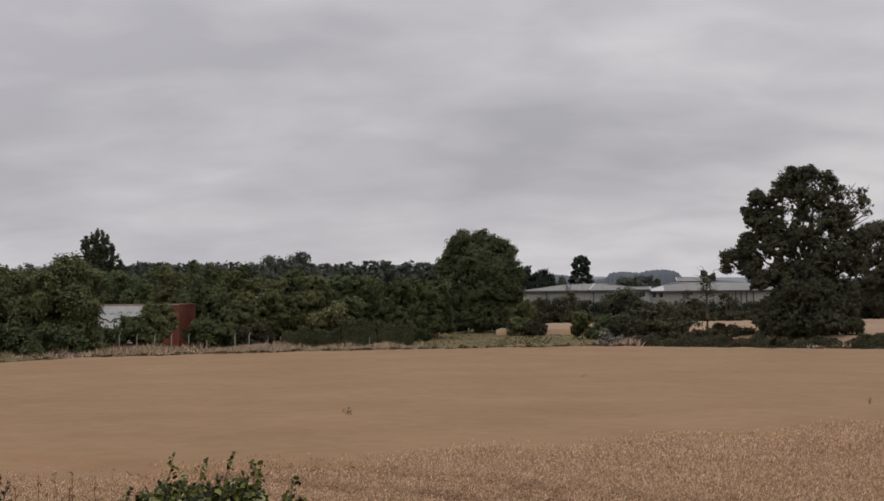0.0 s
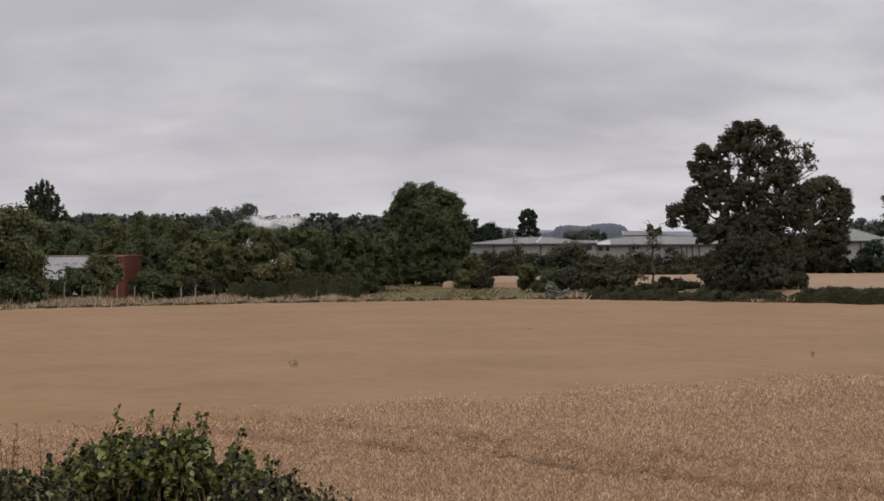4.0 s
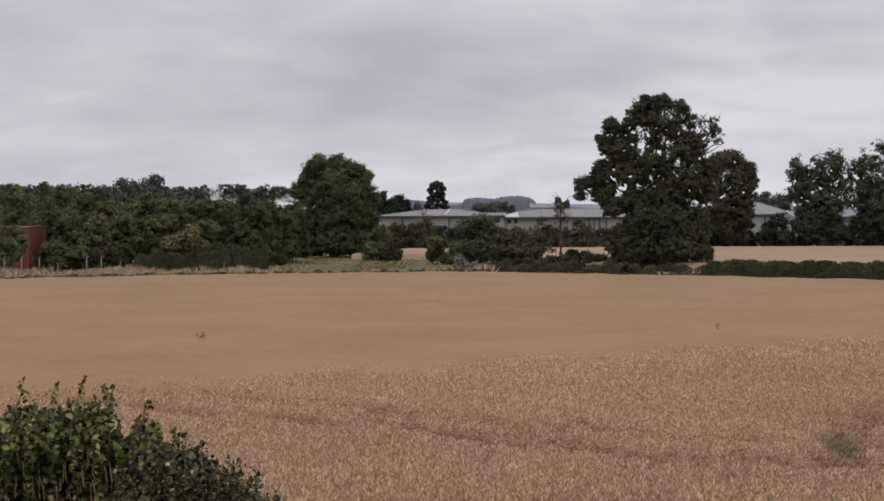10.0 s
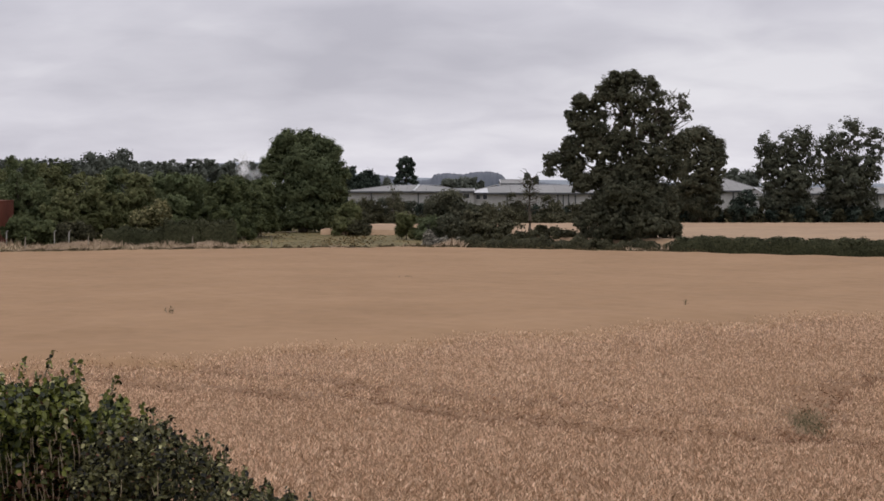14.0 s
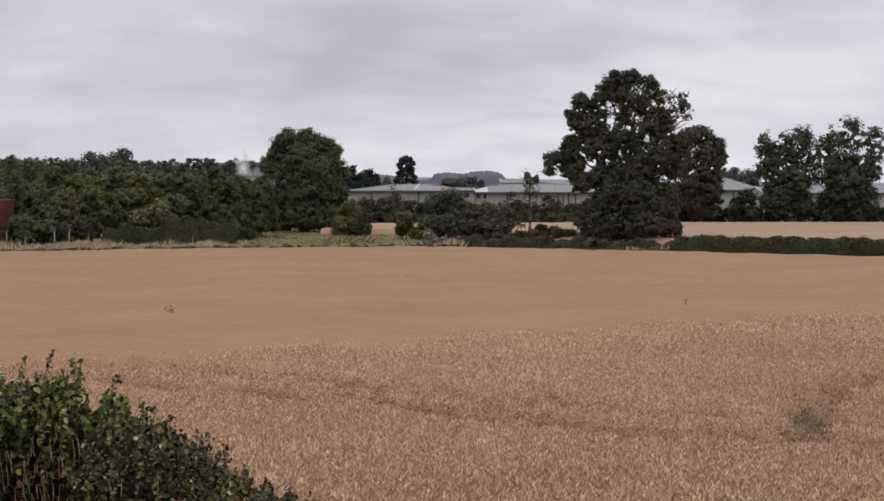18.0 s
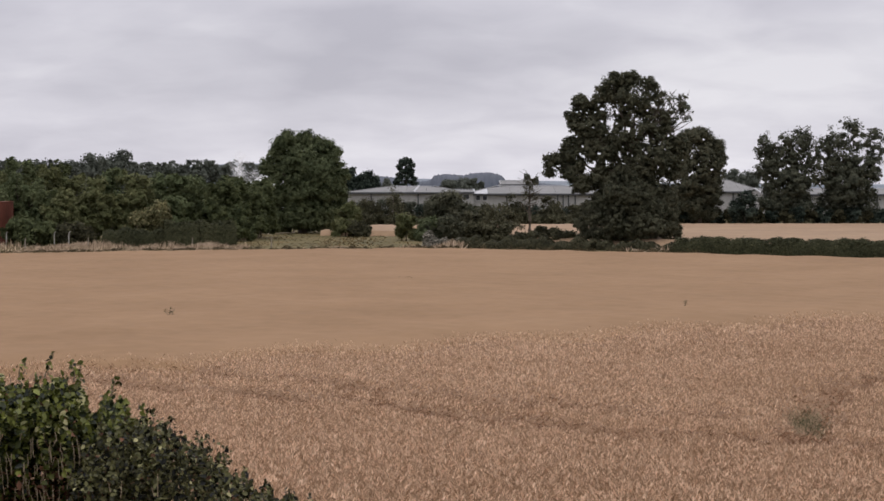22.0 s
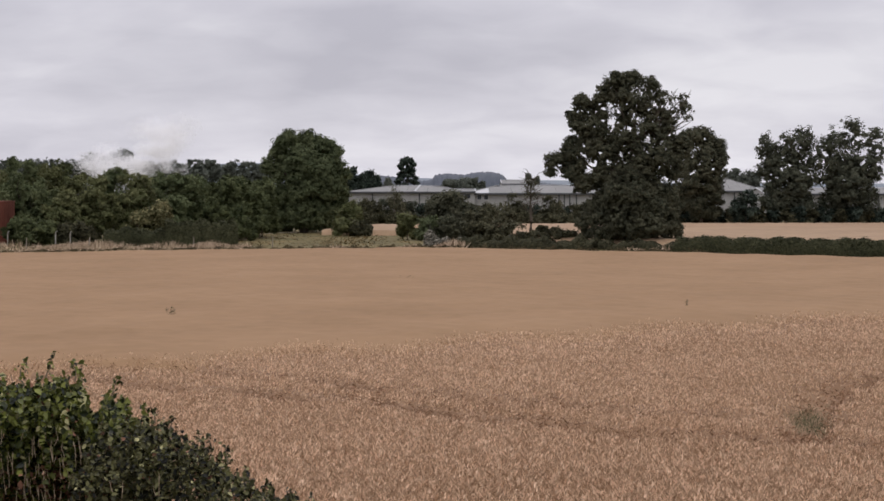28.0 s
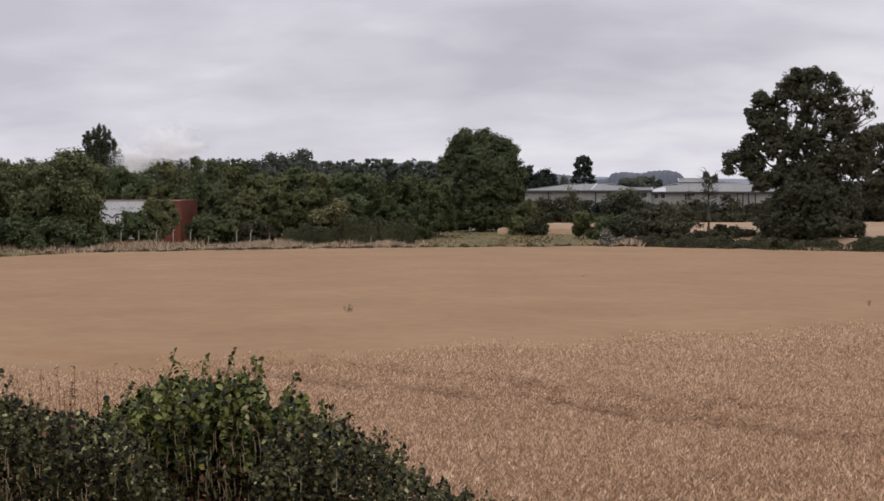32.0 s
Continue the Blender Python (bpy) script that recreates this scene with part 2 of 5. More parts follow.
def part(name, data, mat, parent, label=""):
    """ONE mesh object under a thing or a part, from a bmesh or a mesh."""
    if isinstance(data, bmesh.types.BMesh):
        me = bpy.data.meshes.new(name)
        data.to_mesh(me)
        data.free()
        me.materials.append(mat)
    else:
        me = data
    ob = new(name, me)
    ob.parent = parent
    return tagged(ob, label)


def thing(name, at, label, category, group="", kind="", turn=0.0):
    ob = new(name)
    ob.empty_display_size = 0.2
    ob.matrix_world = pose(at[0], at[1], at[2], 0, 0, turn)
    return tagged(ob, label, category, group, kind)


def box(bm, x0, x1, y0, y1, z0, z1, bevel=0.0):
    made = bmesh.ops.create_cube(bm, size=1.0, matrix=Matrix.Translation(((x0 + x1) / 2, (y0 + y1) / 2, (z0 + z1) / 2)) @ Matrix.Diagonal((x1 - x0, y1 - y0, z1 - z0, 1)))
    if bevel:
        edges = list({e for v in made["verts"] for e in v.link_edges})
        bmesh.ops.bevel(bm, geom=edges, offset=bevel, segments=1, affect="EDGES")
    return bm


def box_mesh(x0, x1, y0, y1, z0, z1, bevel=0.0):
    return box(bmesh.new(), x0, x1, y0, y1, z0, z1, bevel)


def tube(bm, points, radii, sides=7):
    """A tapered tube along a line of points."""
    rings = []
    for i, p in enumerate(points):
        a = Vector(points[max(i - 1, 0)])
        b = Vector(points[min(i + 1, len(points) - 1)])
        q = (b - a).to_track_quat("Z", "Y")
        rings.append([bm.verts.new(Vector(p) + q @ Vector((math.cos(t) * radii[i], math.sin(t) * radii[i], 0)))
                      for t in (2 * math.pi * k / sides for k in range(sides))])
    for r0, r1 in zip(rings, rings[1:]):
        for k in range(sides):
            bm.faces.new((r0[k], r0[(k + 1) % sides], r1[(k + 1) % sides], r1[k]))
    bm.faces.new(rings[-1])
    return bm


def wander(rng, a, b, n=5, sway=0.08):
    """A slightly crooked line from a to b."""
    a, b = Vector(a), Vector(b)
    d = (b - a).length * sway
    out = []
    for i in range(n):
        f = i / (n - 1)
        out.append(a.lerp(b, f) + Vector(rng.normal(0, d * math.sin(math.pi * f) + 1e-6, 3)))
    return out


def leaf_mesh(name, centres, size, rng, mat, face=None, slim=0.6, plain=False):
    """Small folded leaves, one round each centre; face: the way each tends to face; plain: three-cornered ones, for crowns far off."""
    n = len(centres)
    nrm = rng.normal(0, 1, (n, 3))
    if face is not None:
        nrm = nrm * 0.34 + face
    nrm /= np.linalg.norm(nrm, axis=1, keepdims=True) + 1e-9
    out = np.cross(nrm, rng.normal(0, 1, (n, 3)))
    out[:, 2] -= 0.2
    out /= np.linalg.norm(out, axis=1, keepdims=True) + 1e-9
    side = np.cross(nrm, out)
    side /= np.linalg.norm(side, axis=1, keepdims=True) + 1e-9
    s = (size * rng.uniform(0.6, 1.4, n))[:, None]
    c = np.asarray(centres)
    if plain:
        v = np.stack([c - out * s * 0.5 - side * s * 0.45, c - out * s * 0.35 + side * s * 0.45, c + out * s * 0.6], 1).reshape(-1, 3)
        return raw_mesh(name, v, np.arange(n * 3).reshape(-1, 3), mat)
    v = np.stack([c - out * s * 0.5, c + side * s * slim * 0.5 + nrm * s * 0.12, c + out * s * 0.5, c - side * s * slim * 0.5 + nrm * s * 0.12], 1).reshape(-1, 3)
    i = np.arange(n)[:, None] * 4
    f = np.concatenate([i + np.array([[0, 2, 1]]), i + np.array([[0, 3, 2]])], 1).reshape(-1, 3)
    return raw_mesh(name, v, f, mat)


def fluffed(rng, lobes, n=11, f=0.46):
    """Each lobe broken into smaller ones on its skin, with a thin core."""
    out = []
    for x, y, z, rx, ry, rz, share in lobes:
        out.append((x, y, z, rx * 0.82, ry * 0.82, rz * 0.82, share * 1.3))
        for k in range(n):
            d = rng.normal(0, 1, 3)
            d /= np.linalg.norm(d)
            g = f * rng.uniform(0.75, 1.25)
            q = 1 - g * 0.75
            r = min(rx, rz)
            out.append((x + d[0] * rx * q, y + d[1] * ry * q, z + d[2] * rz * q, (rx * 0.5 + r * 0.5) * g, (ry * 0.5 + r * 0.5) * g, (rz * 0.5 + r * 0.5) * g * 0.85, share))
    return out


def clump_points(rng, lobes, clumps, per, radius, hollow=0.55):
    """Points in leaf clumps that fill the outer part of a set of lobes (x, y, z, rx, ry, rz, share), and the ways that they face."""
    lobes = np.asarray(lobes, float)
    w = lobes[:, 6] * (lobes[:, 3] * lobes[:, 5])
    pick = rng.choice(len(lobes), clumps, p=w / w.sum())
    d = rng.normal(0, 1, (clumps, 3))
    d /= np.linalg.norm(d, axis=1, keepdims=True)
    r = (hollow + (1 - hollow) * rng.uniform(0, 1, clumps) ** 0.6)[:, None]
    c = lobes[pick, :3] + d * r * lobes[pick, 3:6]
    k = rng.uniform(0.55, 1.25, clumps)
    p = np.clip(rng.normal(0, 0.5, (clumps, per, 3)), -0.8, 0.8) * np.array([1.0, 1.0, 0.7])
    face = d[:, None, :] * 0.85 + p * 0.6 + np.array([0, 0, 0.45])
    p = p * (radius * k)[:, None, None]
    stray = rng.uniform(0, 1, (clumps, per, 1)) < 0.16
    p = np.where(stray, p * rng.uniform(1.1, 1.8, (clumps, per, 1)), p)
    return (c[:, None, :] + p).reshape(-1, 3), face.reshape(-1, 3)


# ---- ground ----
EDGE_X = [-140.0, -90.0, -54.0, -49.6, -40.6, -27.8, -2.2, 22.0, 38.6, 60.0, 100.0]
EDGE_Y = [90.0, 120.0, 146.0, 156.0, 162.0, 169.0, 177.0, 163.0, 151.0, 140.0, 122.0]


def edge(x):
    """How far ahead the field's far edge lies."""
    return np.interp(x, EDGE_X, EDGE_Y)


def smooth(a, b, x):
    t = np.clip((x - a) / (b - a), 0, 1)
    return t * t * (3 - 2 * t)


def ground_height(x, y):
    bank = 5.15 * (1 - smooth(3.0, 22.0, y)) * smooth(-30.0, -8.0, y)
    return bank * (1 - smooth(120.0, 260.0, np.abs(x)))


def grid_mesh(name, xs, ys, height, mat):
    gx, gy = np.meshgrid(xs, ys)
    v = np.stack([gx, gy, height(gx, gy)], -1).reshape(-1, 3)
    nx, ny = len(xs), len(ys)
    i = (np.arange(ny - 1)[:, None] * nx + np.arange(nx - 1)[None]).ravel()[:, None]
    return raw_mesh(name, v, i + np.array([[0, 1, nx + 1, nx]]), mat)


near = np.concatenate([-np.geomspace(4800, 60, 24), np.linspace(-56, 56, 57), np.geomspace(60, 4800, 24)])
ahead = np.concatenate([-np.geomspace(3000, 34, 16), np.linspace(-32, 40, 73), np.geomspace(42, 4800, 40)])
ground = tagged(new("ground", grid_mesh("ground", near, ahead, ground_height, M_MEADOW)), "rough grassy ground running out to the horizon", "ground", kind="structure")
for p in ground.data.polygons:
    p.use_smooth = True

# ---- the ripe crop ----
LINES = [[(-22.0, 62.0), (-9.0, 53.5), (-1.4, 48.9), (1.65, 45.8), (3.8, 43.6), (7.3, 42.4), (13.0, 39.5)], [(10.1, 48.0), (11.2, 50.5), (12.3, 53.4), (14.4, 56.0), (20.0, 63.0)],
         [(-12.0, 61.0), (-5.2, 55.8), (-2.0, 52.7), (1.9, 49.8), (5.9, 46.9), (7.7, 46.5)], [(9.9, 46.5), (9.2, 44.0), (9.3, 42.3), (10.3, 41.0), (13.0, 39.5)]]


def wheeled(x, y):
    """How far the crop is laid along the wheelings."""
    f = np.zeros(np.shape(x))
    for k, line in enumerate(LINES):
        for (ax, ay), (bx, by) in zip(line, line[1:]):
            t = np.clip(((x - ax) * (bx - ax) + (y - ay) * (by - ay)) / ((bx - ax) ** 2 + (by - ay) ** 2), 0, 1)
            w = (1.05, 0.85, 0.95, 0.95)[k] + 0.22 * np.sin(x * 2.3 + y) + 0.15 * np.sin(x * 5.9)
            gap = np.hypot(x - ax - t * (bx - ax), y - ay - t * (by - ay)) / w
            f = np.maximum(f, (1.0, 1.0, 0.85, 0.95)[k] * np.exp(-gap ** 4))
    return f


def trodden(x, y):
    """How far the crop is thinned at the bare patch."""
    return np.exp(-(((x - 10.15 - 0.12 * (y - 48.0) - 0.03 * (y - 48.0) ** 2 * (y > 48.0)) / 1.0) ** 2 + ((y - 48.3) / 4.2) ** 2) * 1.1)


def swell(x, y):
    return 0.035 * np.sin(x * 0.9 + 0.7 * np.sin(y * 0.31)) * np.sin(y * 0.47 + 1.3) + 0.03 * np.sin(x * 2.7 + y * 1.9) + 0.012 * np.sin(x * 5.1 - y * 3.7)


def canopy_mesh(x0, x1, nx, rows, far, top):
    """A crop's closed top, from its near to its far edge, with upright ends."""
    xs = np.linspace(x0, x1, nx)
    s = np.linspace(0, 1, rows) ** 1.3
    far_y = far(xs)
    gy = 24.0 + s[:, None] * (far_y - 24.0)[None]
    gx = np.repeat(xs[None], rows, 0)
    gz = top + swell(gx, gy) - 0.33 * trodden(gx, gy) - 0.28 * (1 - np.minimum(closed(gx, gy) / 0.55, 1)) - 0.28 * wheeled(gx, gy)
    gz = np.maximum(gz, 0.1)
    gy = np.concatenate([gy[:1], gy, gy[-1:]])
    gx = np.concatenate([gx[:1], gx, gx[-1:]])
    gz = np.concatenate([gz[:1] * 0, gz, gz[-1:] * 0])
    v = np.stack([gx, gy, gz], -1).reshape(-1, 3)
    i = (np.arange(rows + 1)[:, None] * nx + np.arange(nx - 1)[None]).ravel()[:, None]
    return v, i + np.array([[0, 1, nx + 1, nx]])


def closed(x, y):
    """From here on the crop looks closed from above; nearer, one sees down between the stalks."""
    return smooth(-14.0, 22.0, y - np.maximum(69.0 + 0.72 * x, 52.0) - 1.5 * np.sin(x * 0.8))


def ears_mesh(rng, x, y, top, ear, width, lean=0.45):
    """Stalks with a nodding ear and a dry leaf, one at each place."""
    n = len(x)
    h = top + swell(x, y) + rng.normal(0, 0.05, n) - 0.42 * trodden(x, y) - 0.30 * wheeled(x, y)
    a = rng.uniform(0, 2 * math.pi, n)
    d = np.stack([np.cos(a), np.sin(a), np.zeros(n)], 1) * rng.uniform(0.05, lean, n)[:, None]
    up_way = d + np.array([0, 0, 1.0])
    up_way /= np.linalg.norm(up_way, axis=1, keepdims=True)
    side = np.stack([-np.sin(a + 0.6), np.cos(a + 0.6), np.zeros(n)], 1)
    side[:, 0] = np.abs(side[:, 0]) + 0.5
    side /= np.linalg.norm(side, axis=1, keepdims=True)
    tip = np.stack([x, y, h], 1) + d * 0.1
    e = (ear * rng.uniform(0.7, 1.3, n))[:, None]
    w = (width * rng.uniform(0.7, 1.3, n))[:, None]
    way = d / (np.linalg.norm(d, axis=1, keepdims=True) + 1e-9)
    nod = way * e * rng.uniform(0.0, 0.55, (n, 1)) + np.array([0, 0, -1.0]) * e * rng.uniform(0.0, 0.3, (n, 1))
    base = tip - up_way * e
    v = np.stack([base, base + up_way * e * 0.45 + side * w, tip + nod, base + up_way * e * 0.45 - side * w,
                  base - up_way * e * 1.5 - side * w * 0.25, base - up_way * e * 1.5 + side * w * 0.25,
                  base - up_way * e * 0.6, base - up_way * e * 0.1 + side * e * 0.55 + d * e, base - up_way * e * 0.3], 1).reshape(-1, 3)
    i = np.arange(n)[:, None] * 9
    f = [i + np.array([[0, 1, 2]]), i + np.array([[0, 2, 3]]), (i + np.array([[6, 7, 8]]))[rng.uniform(0, 1, n) < 0.45]]
    if y.min() < 47.0:
        f.append(i + np.array([[4, 5, 0]]))
    return v, np.concatenate(f)


def sown(rng, y0, y1, per_m2, thin=0.6):
    """Random places of the field between two distances."""
    x0, x1 = -0.46 * y1 - 3, 0.36 * y1 + 3
    n = int((x1 - x0) * (y1 - y0) * per_m2)
    x, y = rng.uniform(x0, x1, n), rng.uniform(y0, y1, n)
    keep = (y < edge(x) - 0.4) & (rng.uniform(0, 1, n) > thin * trodden(x, y))
    return x[keep], y[keep]


def wheat():
    rng = np.random.default_rng(5)
    field = thing("wheat_field", (0, 100, 0), "ripe golden-brown wheat field, thinned along wheelings", "crop field", kind="stuff")
    field.matrix_world = Matrix.Identity(4)
    v, f = canopy_mesh(-140, 100, 361, 220, edge, 0.68)
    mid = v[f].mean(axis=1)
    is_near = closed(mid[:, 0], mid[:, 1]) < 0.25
    # the near sheet has that shade painted into its colour
    part("shaded_understory", raw_mesh("shaded_understory", v, f[is_near], M_UNDER_SHADE), M_UNDER_SHADE, field)
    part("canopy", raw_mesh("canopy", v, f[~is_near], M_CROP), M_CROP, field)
    near_v, near_f, n0 = [], [], 0
    laid_v, laid_f, n1 = [], [], 0
    stops = [27.0, 34.0, 42.0, 52.0, 64.0, 80.0, 100.0, 130.0, 182.0]
    ys = np.arange(27.0, 110.0, 2.5)
    for y0 in ys:
        dens = np.interp(y0, stops, [185, 200, 190, 150, 115, 75, 20, 7, 4])
        ear = np.interp(y0, stops, [0.165, 0.145, 0.125, 0.115, 0.12, 0.13, 0.16, 0.21, 0.24])
        wide = np.interp(y0, stops, [0.018, 0.016, 0.014, 0.015, 0.017, 0.020, 0.027, 0.045, 0.06])
        x, y = sown(rng, y0, y0 + 2.5, dens, 0.72)
        shut = closed(x, y)
        stands = rng.uniform(0, 0.55, len(y)) > shut
        if stands.any():
            x, y = x[stands], y[stands]
            bare = wheeled(x, y) * rng.uniform(0, 1, len(x)) > 0.36
            x, y = x[~bare], y[~bare]
            laid = wheeled(x, y) > rng.uniform(0.3, 0.9, len(x))
            v, f = ears_mesh(rng, x[~laid], y[~laid], 0.78 - 0.36 * closed(x, y)[~laid], ear, wide)
            near_f.append(f + n0)
            near_v.append(v)
            n0 += len(v)
            if laid.any():
                v, f = ears_mesh(rng, x[laid], y[laid], 0.78, ear * 1.2, wide, 1.6)
                laid_f.append(f + n1)
                laid_v.append(v)
                n1 += len(v)
    part("ears", raw_mesh("ears", np.concatenate(near_v), np.concatenate(near_f), M_EAR), M_EAR, field)
    part("lodged_straw", raw_mesh("lodged_straw", np.concatenate(laid_v), np.concatenate(laid_f), M_LODGED), M_LODGED, field, "brown laid straw along the wheelings")


wheat()


def far_field():
    """The second field beyond the hedge, with standing crop too."""
    xs = np.linspace(-17.5, 190, 209)
    bottom = np.interp(xs, [-17.5, -6.5, -6, 8, 10, 30], [246.0, 243.0, 270.0, 270.0, 212.0, 198.0])
    far = np.interp(xs, [-17.5, 0, 30, 190], [288.0, 289.0, 300.0, 304.0])
    rows = 40
    s = np.linspace(0, 1, rows)[:, None]
    gy = bottom + s * (far - bottom)
    gx = np.repeat(xs[None], rows, 0)
    gz = 0.7 + swell(gx, gy)
    gz[0], gz[-1] = 0.0, 0.0
    v = np.stack([gx, gy, gz], -1).reshape(-1, 3)
    nx = len(xs)
    i = (np.arange(rows - 1)[:, None] * nx + np.arange(nx - 1)[None]).ravel()[:, None]
    ob = new("far_wheat_field", raw_mesh("far_wheat_field", v, i + np.array([[0, 1, nx + 1, nx]]), M_CROP_FAR_HAZY))
    tagged(ob, "second ripe wheat field behind a dark hedge", "crop field", kind="stuff")


far_field()


def worn_track():
    """A pale track of worn grass across the back of the meadow."""
    f = np.linspace(0, 1, 30)
    b, d = (400 + 125 * f - 784) / 3.05, 244 + 19 * f + 0.5 * np.sin(f * 9)
    half = 1.2 + 0.3 * np.sin(f * 23)
    v = np.concatenate([np.stack([b * q / 1000, q, np.full(30, 0.03)], 1) for q in (d - half, d + half)])
    i = np.arange(29)[:, None]
    tagged(new("worn_track", raw_mesh("worn_track", v, i + np.array([[0, 1, 31, 30]]), M_WORN)), "pale track of worn dry grass across the meadow", "track", kind="structure")


worn_track()


# ---- trees ----
def lobes_of(rng, w, h, low):
    """The lobes of a plain crown w metres wide to each side and h high."""
    z0 = 0.08 * h if low else 0.28 * h
    lobes = [(0, 0, (z0 + h) / 2, w * 0.62, w * 0.62, (h - z0) / 2 * 0.86, 0.8)]
    for k in range(15):
        a = k * 2.4 + rng.uniform(-0.5, 0.5)
        f = rng.uniform(0.06, 0.95)
        spread = w * (0.70 if f < 0.55 else 0.70 * (1.5 - 0.95 * f))
        r = w * rng.uniform(0.20, 0.36)
        lobes.append((math.cos(a) * spread, math.sin(a) * spread, z0 + (h - z0) * f * 0.92, r, r, min(r * rng.uniform(0.9, 1.7), (h - z0) * 0.25), 1.0))
    return lobes


def tree(name, b, d, e_top, half, mat, label, seed, lobes=None, leaf=0.36, clumps=80, per=32, radius=None, low=True, group="", category="tree", trunk=True, hollow=0.5, limbs=4, stem=0.017, gaps=0, gap=(0.25, 0.5), above=0.4):
    """A tree with a tapered trunk, limbs and a crown of leaf clumps. b: bearing, d: distance, e_top: its top against the eye, half: half its width, all in thousandths."""
    rng = np.random.default_rng(seed)
    h, w = level(e_top, d), half * d / 1000
    root = thing(name, spot(b, d), label, category, group)
    if lobes is None:
        lobes = lobes_of(rng, w, h, low)
    radius = radius or max(0.45, w * 0.26)
    pts, face = clump_points(rng, fluffed(rng, lobes), clumps, per, radius, hollow)
    keep = pts[:, 2] > 0.05
    pts, face = pts[keep], face[keep]
    # open gaps between the boughs, through which the sky shows
    span = np.percentile(pts, [2, 98], axis=0)
    for k in range(gaps):
        x, z = rng.uniform(span[0, 0], span[1, 0]), span[1, 2] * rng.uniform(above, 0.97)
        r = rng.uniform(*gap)
        away = np.hypot((pts[:, 0] - x - 0.12 * pts[:, 1]) / rng.uniform(0.8, 1.5), pts[:, 2] - z + 0.1 * pts[:, 1]) > r * rng.uniform(0.8, 1.2, len(pts))
        pts, face = pts[away], face[away]
    pts[:, 2] *= h / np.percentile(pts[:, 2], 99.95)
    part("crown", leaf_mesh("crown", pts, leaf, rng, mat, face, plain=True), mat, root)
    if trunk:
        r = max(0.08, h * stem)
        top = Vector((rng.normal(0, 0.05) * w, rng.normal(0, 0.05) * w, h * 0.78))
        line = wander(rng, (0, 0, -0.1), top, 6, 0.03)
        bm = bmesh.new()
        tube(bm, line, [r * (1.35, 1.0, 0.85, 0.65, 0.42, 0.15)[i] for i in range(6)], 8)
        part("trunk", bm, M_BARK, root)
        for k in range(limbs):
            lb = lobes[rng.integers(0, len(lobes))]
            f = rng.uniform(0.3, 0.75)
            a = Vector(line[0]).lerp(top, min(f, lb[2] / h))
            end = Vector(lb[:3])
            bm = bmesh.new()
            tube(bm, wander(rng, a, end, 5, 0.06), [r * q for q in (0.5, 0.4, 0.3, 0.2, 0.07)], 6)
            part("limb", bm, M_BARK, root)
    return root


def px_lobes(b0, d, rows):
    """Lobes from their left, right, top and bottom as bearings and levels; each row ends with its share and its depth."""
    out = []
    for l, r, t, m, share, off in rows:
        x = ((l + r) / 2 - b0) * d / 1000
        rx = (r - l) / 2 * d / 1000
        z = (level(t, d) + level(m, d)) / 2
        rz = (t - m) / 2 * d / 1000
        out.append((x, off, z, rx, rx, rz, share))
    return out


def plan_lobes(b0, d, rows):
    """Lobes from their left, right, top and bottom as thousandths of 3.05."""
    return px_lobes(b0, d, [((l - 784) / 3.05, (r - 784) / 3.05, (335 - t) / 3.05, (335 - m) / 3.05, share, off) for l, r, t, m, share, off in rows])


